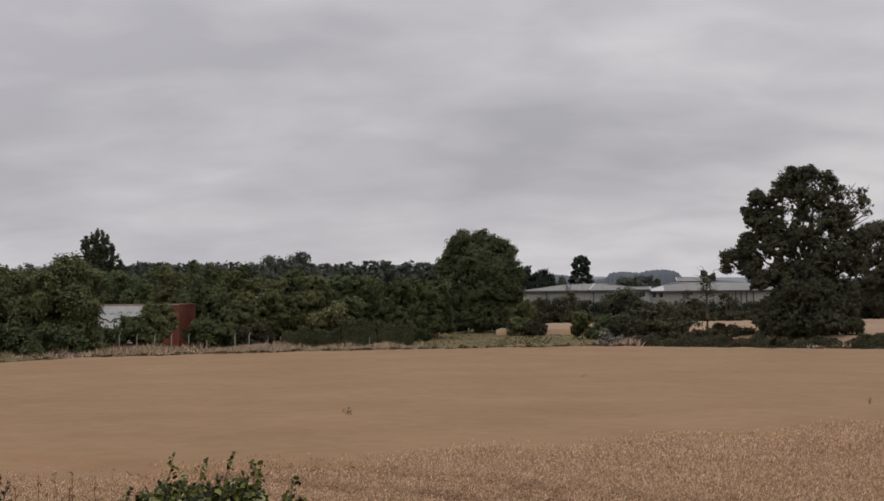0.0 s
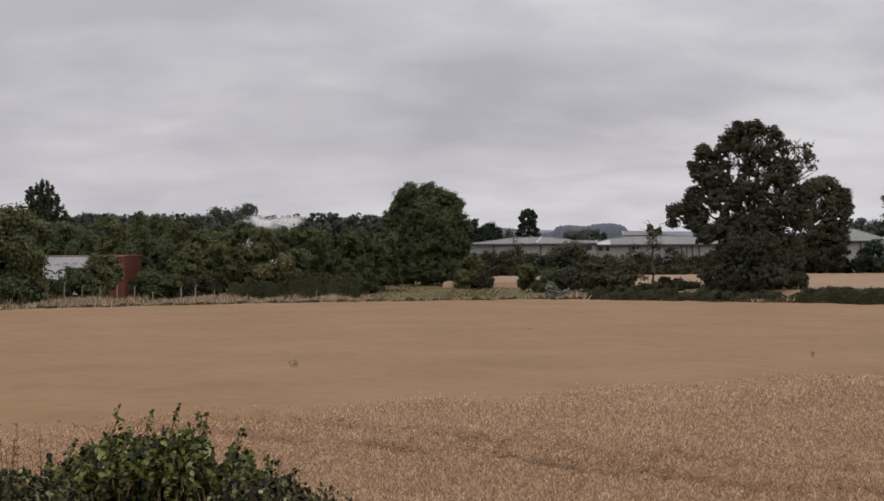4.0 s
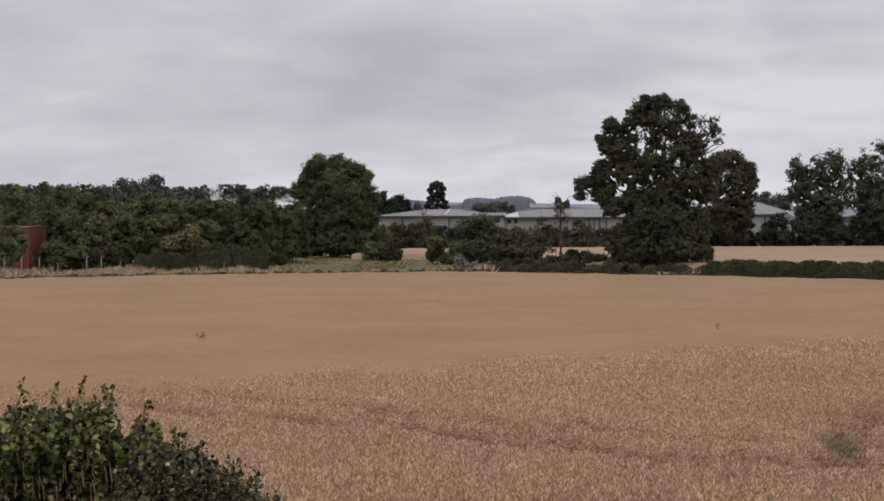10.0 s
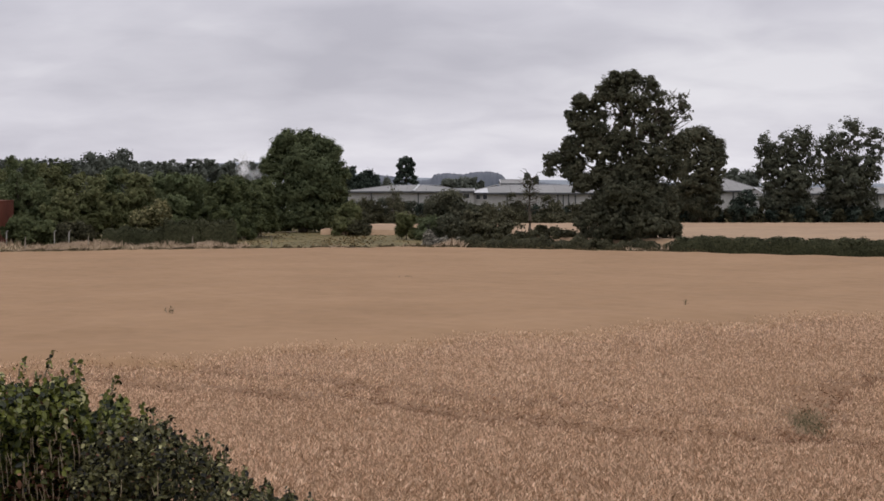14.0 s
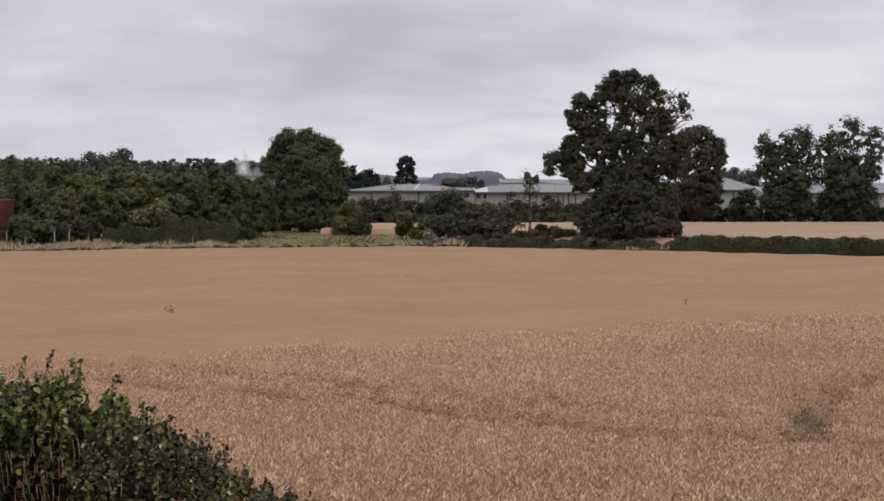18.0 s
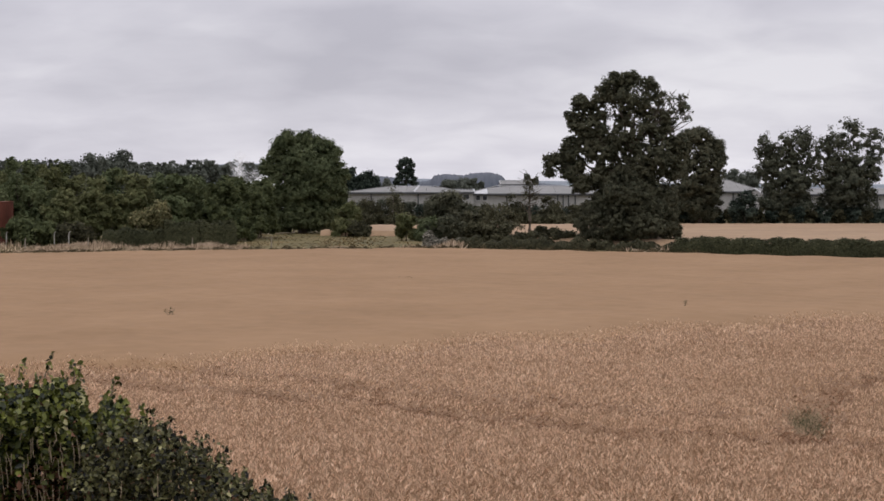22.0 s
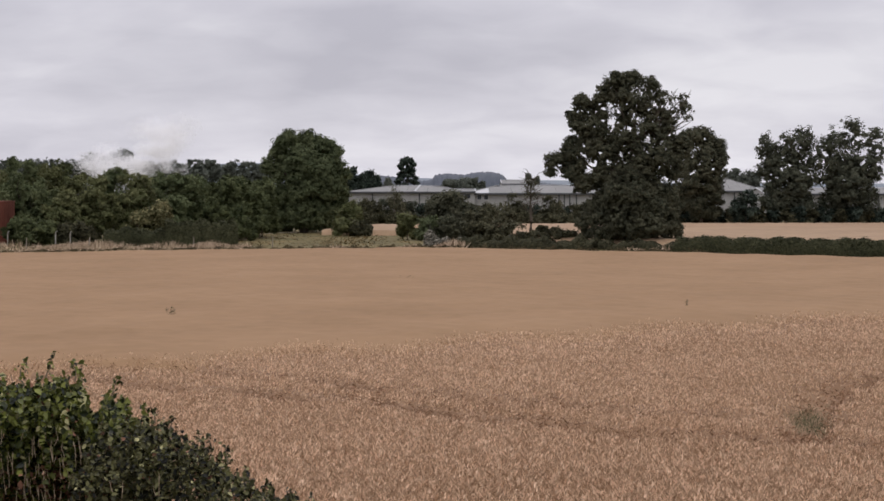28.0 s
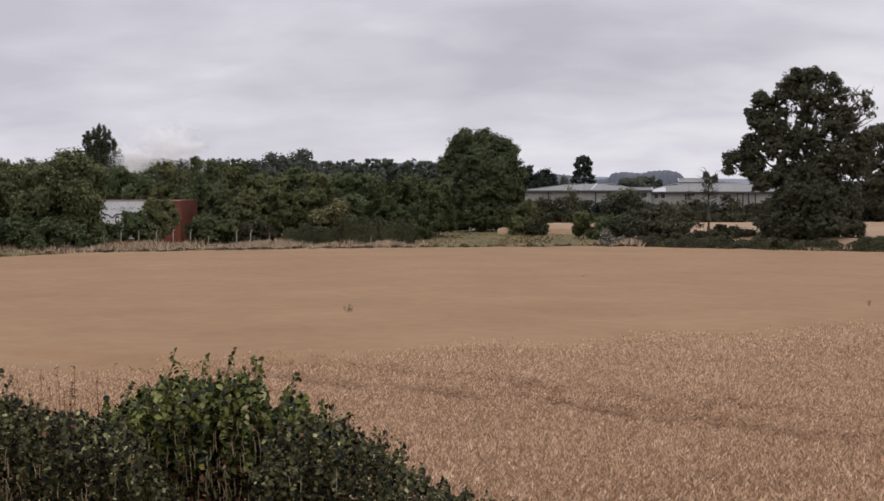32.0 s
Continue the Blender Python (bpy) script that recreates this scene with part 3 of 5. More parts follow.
def big_trees():
    b, d = 107.5, 207
    upper = [(1128, 1182, 158, 236, 0.5, 0.2), (1044, 1072, 180, 242, 0.7, 0.2), (990, 1030, 246, 300, 0.8, 0.0), (988, 1036, 284, 330, 1.0, 0.0), (1004, 1054, 308, 352, 1.1, 0.0), (1040, 1102, 232, 322, 0.9, 0.0), (1018, 1062, 204, 272, 0.8, 0.2), (1184, 1226, 232, 292, 0.9, 0.5), (1040, 1080, 168, 236, 0.6, 0.0), (1150, 1200, 206, 262, 0.5, 0.0),
             (1056, 1166, 140, 236, 0.5, 0.6), (1004, 1080, 186, 300, 0.5, 0.6), (1060, 1206, 206, 330, 0.7, 0.4), (986, 1060, 250, 316, 0.5, 0.3),
             (1062, 1112, 133, 170, 1.0, 0.0), (1090, 1140, 129, 168, 1.0, 0.3), (1128, 1168, 139, 178, 0.8, 0.0), (1052, 1092, 150, 190, 0.9, 0.0), (1070, 1130, 158, 205, 0.8, 0.5),
             (1010, 1044, 171, 204, 1.2, 0.0), (996, 1038, 192, 226, 1.2, 0.2), (1024, 1066, 184, 222, 1.0, 0.6), (1003, 1030, 214, 238, 1.0, 0.0), (1036, 1078, 212, 252, 0.9, 0.0),
             (1118, 1160, 176, 216, 0.55, 0.0), (1085, 1124, 200, 240, 0.75, 0.2), (1120, 1166, 208, 250, 0.6, -0.3), (1152, 1198, 164, 200, 0.36, 0.0), (1180, 1226, 170, 208, 0.30, 0.3), (1196, 1231, 186, 222, 0.24, 0.0), (1160, 1206, 196, 234, 0.42, 0.0),
             (993, 1030, 243, 276, 1.2, 0.2), (1018, 1064, 244, 286, 1.1, -0.4), (1052, 1100, 250, 296, 1.0, 0.0), (960, 988, 276, 305, 1.3, 0.0), (972, 1004, 272, 300, 1.2, 0.0), (963, 986, 298, 322, 1.0, 0.2), (996, 1040, 278, 314, 1.2, 0.0),
             (1100, 1150, 240, 290, 0.9, 0.0), (1146, 1196, 226, 270, 0.75, 0.2), (1176, 1216, 236, 280, 0.9, 0.4)]
    lower = [(1034, 1204, 286, 396, 1.0, 0.3), (1024, 1210, 340, 440, 1.3, 0.2), (1060, 1190, 300, 430, 1.0, -0.8), (1030, 1086, 296, 346, 1.3, -0.4), (1012, 1050, 312, 340, 0.6, 0.0), (1080, 1140, 276, 340, 1.4, -0.6), (1130, 1190, 262, 330, 1.4, -0.4), (1170, 1216, 272, 330, 1.2, 0.2), (1040, 1110, 330, 396, 1.8, -0.8), (1028, 1074, 352, 400, 1.6, 0.0),
             (1016, 1060, 374, 414, 1.6, 0.0), (1100, 1170, 320, 396, 1.9, -1.0), (1160, 1208, 326, 392, 1.6, -0.4), (1040, 1110, 384, 436, 2.0, -1.0), (1100, 1172, 384, 438, 2.0, -1.2), (1160, 1206, 380, 432, 1.8, -0.6), (1182, 1214, 398, 424, 1.0, -0.4), (1020, 1052, 404, 428, 1.2, -0.2)]
    t = tree("broadleaf_tree", b, d, 67.0, 156.7 - 107.5, M_BIG, "tall dark tree with ragged crown and ivy-thick base", 11,
             lobes=plan_lobes(b, d, upper + lower), leaf=0.24, clumps=16500, per=14, radius=0.34, limbs=7, hollow=0.05, stem=0.022, gaps=95, gap=(0.12, 0.29), above=0.48)
    # bare boughs showing in the thin upper part of the crown
    rng = np.random.default_rng(31)
    for l, m, r, s in ((110.2, 23.9, 141.3, 53.4), (111.8, 27.9, 135.7, 57.4), (107.5, 24.6, 98.7, 60.7), (108.5, 21.3, 113.4, 62.3),
                       (102.0, 16.4, 74.8, 47.5), (100.3, 9.8, 65.9, 12.1), (113.4, 18.0, 143.6, 44.3)):
        bm = bmesh.new()
        tube(bm, wander(rng, ((l - b) * d / 1000, -0.3, level(m, d)), ((r - b) * d / 1000, -0.5, level(s, d)), 7, 0.05), [0.20, 0.17, 0.14, 0.11, 0.08, 0.05, 0.02], 6)
        part("limb", bm, M_BARK, t)
    for k in range(16):
        end = (rng.uniform(126, 146), rng.uniform(38, 58))
        bm = bmesh.new()
        tube(bm, wander(rng, (rng.uniform(8.0, 17.0) * d / 1000, -0.4, level(rng.uniform(24, 38), d)), ((end[0] - b) * d / 1000, rng.normal(0, 0.8), level(end[1], d)), 6, 0.06), [0.09, 0.08, 0.07, 0.055, 0.04, 0.02], 5)
        part("twig", bm, M_BARK, t)
    b2, d2 = 149.5, 302
    rows = [(1194, 1286, 240, 392, 0.6, 0.5), (1180, 1230, 238, 330, 1.2, 0.0), (1254, 1290, 248, 304, 1.0, 0.0), (1200, 1270, 230, 262, 1.0, 0.2), (1216, 1262, 230, 268, 1.0, 0.0), (1240, 1276, 240, 282, 1.0, 0.3), (1190, 1232, 236, 280, 0.9, 0.0), (1256, 1285, 262, 310, 1.0, 0.0), (1222, 1268, 256, 306, 1.0, -0.8), (1196, 1240, 270, 330, 1.0, 0.0), (1248, 1288, 294, 344, 1.0, 0.2), (1216, 1262, 300, 352, 1.1, -0.5),
            (1190, 1232, 322, 374, 1.0, 0.0), (1240, 1284, 330, 372, 1.0, 0.0), (1206, 1262, 344, 394, 1.2, 0.0), (1244, 1280, 362, 396, 0.8, 0.0)]
    tree("broadleaf_tree", b2, d2, 35.0, 164.6 - 148.9, M_BIG, "rounded brown-green tree standing behind the tall dark tree", 12,
         lobes=plan_lobes(b2, d2, rows), leaf=0.33, clumps=4600, per=15, radius=0.45, hollow=0.05, gaps=34, gap=(0.15, 0.36), above=0.4)
    # the round oak in the rough meadow
    b3, d3 = -81.6, 258
    rows = [(476, 614, 244, 396, 0.7, 0.4), (478, 612, 340, 414, 1.0, 0.3), (500, 600, 270, 380, 0.8, -1.0), (486, 540, 236, 280, 1.0, 0.0), (520, 574, 234, 276, 1.0, 0.3), (480, 516, 246, 284, 1.0, -0.3), (560, 596, 250, 288, 1.0, 0.0), (574, 608, 260, 300, 1.0, 0.2), (472, 506, 264, 300, 1.0, 0.0), (500, 556, 262, 316, 0.9, -0.9), (550, 600, 276, 326, 1.0, -0.6), (582, 620, 290, 334, 1.0, 0.0),
            (470, 510, 290, 334, 0.9, 0.0), (452, 492, 286, 316, 0.9, 0.6), (506, 560, 306, 356, 1.0, -1.2), (560, 614, 320, 366, 1.0, -0.8), (472, 520, 326, 372, 1.0, 0.0), (590, 618, 330, 368, 0.9, 0.3), (500, 552, 346, 392, 1.0, -0.8), (548, 600, 352, 398, 1.1, -0.6), (476, 512, 362, 402, 1.0, 0.0), (580, 612, 358, 396, 0.9, 0.2), (486, 520, 384, 410, 0.5, 0.6), (550, 592, 384, 412, 0.9, 0.0)]
    tree("oak_tree", b3, d3, 33.4, -53.8 - -81.6, M_OAK, "broad round-topped green oak in the rough meadow", 13,
         lobes=plan_lobes(b3, d3, rows), leaf=0.29, clumps=6600, per=17, radius=0.5, hollow=0.15, limbs=6, stem=0.034)


big_trees()

WOOD = "woodland trees"
# bearing, half width, top, distance, material, leaf clumps
WOODS_EDGE = [
    (-280.0, 46, 291, 232, 0, 90), (-263.6, 40, 288, 226, 1, 90), (-246.6, 46, 286, 222, 0, 110), (-229.5, 38, 299, 224, 3, 90), (-238.5, 32, 319, 214, 0, 80),
    (-215.7, 38, 310, 216, 3, 90), (-205.2, 38, 313, 212, 1, 90), (-192.1, 44, 300, 226, 0, 100), (-179.0, 42, 304, 217, 1, 90), (-163.9, 42, 308, 228, 0, 100),
    (-151.5, 40, 310, 216, 0, 80), (-141.6, 44, 312, 230, 0, 100)]
WOODS_FRONT = [
    (-128.5, 40, 313, 224, 2, 90), (-115.4, 40, 315, 228, 2, 90), (-105.6, 34, 345, 236, 2, 70),
    (-230.5, 32, 337, 210, 2, 70), (-223.0, 34, 339, 206, 1, 60), (-192.1, 34, 345, 209, 3, 70), (-158.7, 36, 350, 210, 0, 70), (-135.1, 36, 352, 216, 2, 70),
    (-119.3, 34, 360, 220, 2, 70), (-236.5, 20, 369, 206, 2, 50), (-234.5, 26, 402, 203, 2, 50)]
WOODS_BACK = [
    (-296.4, 44, 297, 236, 0, 90), (-312.8, 48, 282, 240, 1, 90), (-332.5, 50, 285, 236, 0, 90), (-253.1, 34, 280, 262, 0, 70), (-223.0, 26, 284, 262, 2, 60), (-236.7, 28, 293, 258, 3, 60),
    (-355.4, 60, 290, 240, 0, 90), (-384.9, 60, 285, 230, 1, 90), (-407.9, 60, 290, 220, 0, 90), (-107.5, 36, 316, 234, 2, 100), (-122.6, 30, 316, 240, 2, 80)]
for k, (b, half, v, d, m, n) in enumerate(WOODS_EDGE + WOODS_FRONT + WOODS_BACK):
    tree("woodland_tree", b, d, (335 - v) / 3.05, half / 3.05, (M_WOOD_GREEN, M_WOOD_LIGHT, M_WOOD_DARK, M_WOOD_OLIVE)[m],
         ("dense green tree at the woodland edge", "pale olive-green tree at the woodland edge", "dark blue-green tree at the woodland edge", "olive-brown tree at the woodland edge")[m], 100 + k, clumps=int(n * 5.2), per=25, leaf=0.30, radius=half / 3.05 * d / 1000 * 0.17, group=WOOD)

# dark tree that overhangs the red building, and its neighbours
for k, (b, half, v, d, n) in enumerate([(-340.7, 86, 266, 186, 230), (-370.2, 70, 284, 190, 160), (-401.3, 80, 275, 188, 140), (-321.3, 40, 318, 184, 120)]):
    tree("field_edge_tree", b, d, (335 - v) / 3.05, half / 3.05, M_EDGE, "wide dark-green tree hanging low over the field edge", 160 + k, clumps=int(n * 4.6), per=34, leaf=0.29, radius=0.9, group=WOOD)

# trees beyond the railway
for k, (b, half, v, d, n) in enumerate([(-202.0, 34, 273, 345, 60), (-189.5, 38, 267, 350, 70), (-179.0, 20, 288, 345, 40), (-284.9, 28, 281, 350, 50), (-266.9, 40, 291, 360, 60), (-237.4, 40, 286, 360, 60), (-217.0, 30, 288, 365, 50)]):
    tree("railside_tree", b, d, (335 - v) / 3.05, half / 3.05, M_FAR_HAZY, "grey-green tree rising behind the railway", 180 + k, clumps=n * 7, per=22, leaf=0.42, radius=0.8, hollow=0.3, group=WOOD)
rng_far = np.random.default_rng(77)


def far_crown(rng):
    """A broad crown with a few pointed tips."""
    tips = [(rng.uniform(-2.6, 2.6), rng.normal(0, 0.8), rng.uniform(10.2, 12.4), rng.uniform(0.5, 0.9), 0.8, 1.5, 1.2) for _ in range(6)]
    return [(0, 0, 7.0, 3.2, 2.2, 5.0, 0.6), (0, 0, 9.7, 3.2, 1.6, 1.9, 1.8)] + tips


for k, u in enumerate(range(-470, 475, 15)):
    tree("far_woodland_tree", (u - 784) / 3.05, 430 + rng_far.uniform(-12, 12), (335 - 288 - rng_far.uniform(-5, 5)) / 3.05, rng_far.uniform(15, 21) / 3.05, M_FAR_HAZY, "distant grey-green woodland tree", 200 + k,
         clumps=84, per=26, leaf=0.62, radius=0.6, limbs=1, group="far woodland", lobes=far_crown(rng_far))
fan = []
for k in range(17):
    a = (k - 8) / 8
    x = 3.4 * a + 0.08 * math.sin(k * 2.7)
    tip = np.interp(a, [-1, -0.6, 0.0, 0.3, 0.6, 1.0], [16.4, 17.3, 17.8, 17.2, 15.6, 13.0]) + 0.5 * math.sin(k * 1.9)
    y = 0.9 * math.sin(k * 1.7)
    for q in range(4):
        fan.append((x * (1 - 0.10 * q), y, tip - 1.5 - 2.3 * q, (0.34, 0.55, 0.7, 0.8)[q], 0.5, (1.8, 1.7, 1.7, 1.7)[q], (1.6, 1.0, 1.0, 1.0)[q]))
fan += [(0.2, 0, 8.0, 2.6, 1.6, 4.0, 0.5), (0.0, 0, 11.4, 2.7, 1.6, 3.4, 0.9), (-0.6, 0, 13.8, 2.2, 1.2, 2.4, 0.7)]
tree("poplar_tree", -306.9, 300, 36.6, 32 / 3.05, M_POPLAR, "upright poplar with feathery grey-green branches", 251, clumps=3600, per=14, leaf=0.25, radius=0.26, hollow=0.05, limbs=9, lobes=fan, group=WOOD)
for k, (u, half, v) in enumerate([(624, 16, 298), (648, 15, 303), (606, 18, 303), (664, 9, 312)]):
    tree("conifer_tree", (u - 784) / 3.05, 480, (335 - v) / 3.05, half / 3.05, M_PINE, "dark conifer beside the grey sheds", 260 + k, clumps=420, per=14, leaf=0.55, radius=0.8)
d_pine = 520
pads = []
for k in range(30):
    v = 285 + 52 * k / 29
    u = 719 + math.sin(k * 2.4) * 0.72 * np.interp(v, [284, 293, 301, 307, 315, 326, 337], [3, 17, 18, 10, 20, 24, 25])
    pads.append((u - 7, u + 7, v - 4.5, v + 3.5, 1.0, math.cos(k * 2.4) * 1.5))
tree("pine_tree", -21.0, d_pine, 17.7, 21 / 3.05, M_PINE, "lone dark pine with layered boughs above the shed roofs", 270, clumps=1200, per=8, leaf=0.5, radius=0.45, hollow=0.1,
     lobes=plan_lobes(-21.0, d_pine, pads))
# open-crowned row beyond the second field
rows_r = [[(1338, 1376, 238, 300), (1368, 1412, 236, 292), (1336, 1400, 275, 345), (1398, 1442, 230, 300), (1385, 1445, 285, 350), (1340, 1400, 330, 393), (1385, 1446, 335, 393), (1365, 1425, 262, 335), (1345, 1440, 300, 370)],
          [(1444, 1492, 228, 290), (1482, 1534, 215, 285), (1522, 1570, 234, 310), (1440, 1500, 275, 345), (1490, 1565, 275, 350), (1442, 1505, 330, 393), (1495, 1570, 335, 393), (1465, 1540, 255, 325), (1418, 1466, 250, 345), (1448, 1565, 300, 370)],
          [(1570, 1620, 226, 300), (1610, 1660, 222, 300), (1570, 1660, 280, 350), (1575, 1665, 340, 392)]]
for k, rr in enumerate(rows_r):
    mid = (min(q[0] for q in rr) + max(q[1] for q in rr)) / 2
    bb = (mid - 784) / 3.05
    tree("poplar_tree", bb, 309, (335 - min(q[2] for q in rr) + 2) / 3.05, 55 / 3.05, M_ROW, "open-crowned grey-green poplar beyond the second field", 280 + k, leaf=0.36, clumps=2300, per=15, radius=0.6, hollow=0.15, limbs=7, gaps=30, gap=(0.18, 0.48), above=0.35,
         lobes=px_lobes(bb, 309, [((l - 784) / 3.05, (r - 784) / 3.05, (335 - t) / 3.05, (335 - m) / 3.05, 1.3 if t > 268 else 0.72, 0.0) for l, r, t, m in rr]), group="poplar row")


# ---- bushes and hedges ----
def bush(u, half, v, d, mat, label, seed, clumps=40, per=30, leaf=0.3, name="bush", group="", radius=None, hollow=0.4):
    return tree(name, (u - 784) / 3.05, d, (335 - v) / 3.05, half / 3.05, mat, label, seed, clumps=int(clumps * 2.3), per=int(per * 1.4), leaf=leaf * 0.98, category="bush", group=group, limbs=2, radius=radius, hollow=hollow)


bush(797, 54, 340, 226, M_BIG, "large dark bush at the meadow end", 300, 150, 40, 0.34)
bush(758, 26, 386, 221, M_OAK, "low dark-green bush at the meadow end", 292, 50, 34)
bush(836, 28, 382, 221, M_HEDGE, "rounded dark bush at the meadow end", 293, 50, 34)
bush(797, 38, 384, 220, M_BIG, "low dark bush at the meadow end", 294, 70, 34)
bush(720, 20, 380, 222, M_WOOD_OLIVE, "small rounded olive bush in the meadow", 301, 50, 34)
bush(618, 24, 357, 245, M_WOOD_LIGHT, "rounded pale green bush beside the oak", 302, 60, 34)
bush(612, 26, 388, 241, M_WOOD_OLIVE, "low olive bush beside the oak", 480, 50, 30)
bush(634, 20, 392, 240, M_HEDGE, "low dark bush beside the far field", 481, 40, 30)
bush(645, 12, 398, 240, M_HEDGE, "low dark bush beside the far field", 303, 24, 30)
bush(876, 30, 360, 228, M_TWIG, "thin grey-brown bush with open twigs", 304, 24, 20, 0.24, hollow=0.1)
bush(905, 26, 366, 226, M_TWIG, "thin grey-brown bush with open twigs", 305, 22, 20, 0.24, hollow=0.1)
bush(842, 26, 374, 220, M_TWIG, "low brown-green bush beside the large dark bush", 314, 60, 30)
bush(884, 30, 392, 216, M_TWIG, "low grey-brown bush at the field corner", 315, 50, 30)
bush(968, 24, 403, 215, M_HEDGE, "low dark bush in front of the far field", 306, 50, 30)
bush(1000, 26, 409, 212, M_HEDGE, "low dark bush in front of the far field", 318, 40, 30)
bush(934, 24, 411, 213, M_HEDGE, "low dark bush in front of the far field", 319, 36, 30)
bush(267, 38, 357, 205, M_YELLOW, "flat-topped yellowing bush at the woodland edge", 307, 60, 34)
bush(-46, 34, 355, 200, M_WOOD_LIGHT, "tall olive bush growing against the red building", 308, 80, 34)
bush(-92, 30, 376, 199, M_WOOD_GREEN, "dark bush growing against the painted wall", 309, 60, 34)
bush(-138, 32, 398, 198, M_WOOD_GREEN, "low dark bush at the building's foot", 310, 40, 30)
bush(-172, 28, 396, 197, M_WOOD_GREEN, "low dark bush at the building's foot", 316, 50, 32)
bush(60, 40, 382, 201, M_WOOD_DARK, "low dark bush along the fence", 311, 50, 30)
bush(22, 20, 386, 204, M_WOOD_DARK, "low dark bush along the fence", 317, 40, 30)
bush(130, 40, 394, 201, M_HEDGE, "low dark bush along the fence", 312, 50, 30)
for k, (u, half, v) in enumerate([(420, 24, 352), (446, 24, 360), (470, 22, 366), (496, 20, 384), (520, 20, 382), (548, 20, 386), (612, 22, 378)]):
    bush(u, half, v, 266, (M_WOOD_DARK, M_OAK)[k % 2], "dark bush at the back of the meadow behind the oak", 470 + k, 60, 30, 0.34)
for k, (u, half, v) in enumerate([(-400, 50, 385), (-340, 44, 388), (-292, 40, 392), (-248, 40, 390), (-208, 34, 394)]):
    bush(u, half, v, 181, M_OAK, "low dark bush under the wide field-edge tree", 370 + k, 46, 32)
bush(1318, 27, 339, 300, M_PINE, "dark conifer bush beyond the second field", 313, 40, 30, 0.4)
BELT = [(630, 360), (646, 352), (664, 356), (682, 350), (697, 344), (712, 352), (730, 356), (748, 362), (764, 356), (782, 360), (800, 352), (818, 362), (836, 368), (852, 360), (868, 364), (884, 372), (898, 366), (913, 343), (924, 350), (940, 364), (956, 366), (972, 348), (984, 358), (1000, 368), (1018, 362), (1036, 366), (1054, 360), (1072, 364)]
for k, (u, v) in enumerate(BELT):
    bush(u, 17, v, 318 - (k * 7) % 5, (M_TWIG, M_HEDGE, M_TWIG, M_PINE)[k % 4] if u > 745 else (M_ROW, M_TWIG, M_HEDGE)[k % 3], ("grey-green" if u < 745 else "grey-brown") + " shrub in the belt before the sheds", 320 + k, 34, 24, 0.26, group="shrub belt", hollow=0.1, radius=0.7)
    bush(u + 8, 15, 376 + (k * 5) % 8, 306, (M_HEDGE, M_TWIG)[k % 2], "low dark shrub at the foot of the belt before the sheds", 420 + k, 22, 24, 0.28, group="shrub belt", hollow=0.1, radius=0.7)
bush(697, 20, 328, 312, M_TWIG, "thin twiggy shrub rising over the shed roof", 460, 12, 16, 0.2, hollow=0.0, radius=0.8)
for k, u in enumerate(range(1196, 1700, 24)):
    bush(u, 18, 368 + (k * 5) % 9, 306, (M_HEDGE, M_PINE)[k % 2], "dark shrub in the belt beyond the second field", 350 + k, 26, 26, 0.5, group="shrub belt")


def hedge(name, points, width, height, mat, label, seed, per_m=60, leaf=0.26, rough=0.15):
    """A hedge along a line: an inner mass of twigs and a coat of leaves."""
    rng = np.random.default_rng(seed)
    root = thing(name, (*points[0], 0), label, "hedge")
    root.matrix_world = Matrix.Identity(4)
    cs, faces, core = [], [], bmesh.new()
    for (ax, ay), (bx, by) in zip(points, points[1:]):
        ln = math.hypot(bx - ax, by - ay)
        n = int(ln * per_m)
        t = rng.uniform(0, 1, n)
        nx, ny = -(by - ay) / ln, (bx - ax) / ln
        a = rng.uniform(0, math.pi, n)
        wob = 1 + rough * np.sin(t * ln * 1.3 + seed) + rough * 0.7 * np.sin(t * ln * 3.1) + rng.normal(0, 0.05, n)
        off, z = np.cos(a) * width / 2, np.clip(np.sin(a) ** 0.66 * height * wob, 0.05, None)
        low = rng.uniform(0, 1, n) < 0.5
        z = np.where(low, z * rng.uniform(0.1, 1, n), z)
        cs.append(np.stack([ax + t * (bx - ax) + nx * off, ay + t * (by - ay) + ny * off, z], 1))
        faces.append(np.stack([nx * np.cos(a), ny * np.cos(a), np.sin(a) * np.where(low, 0.35, 1.6)], 1))
        k = max(2, int(ln / 0.8))
        for i in range(k):
            f = (i + rng.uniform(0, 1)) / k
            x, y = ax + f * (bx - ax), ay + f * (by - ay)
            tube(core, wander(rng, (x, y, 0), (x + rng.normal(0, 0.3), y + rng.normal(0, 0.2), height * rng.uniform(0.35, 0.7)), 4, 0.1), [0.03, 0.025, 0.02, 0.008], 4)
    cs = np.concatenate(cs)
    part("leaves", leaf_mesh("leaves", cs, leaf, rng, mat, np.concatenate(faces), plain=True), mat, root)
    tagged(part("stems", core, M_BARK, root), kind="stuff")
    return root


def line_at(d_rows):
    return [tuple(spot((u - 784) / 3.05, d)[:2]) for u, d in d_rows]


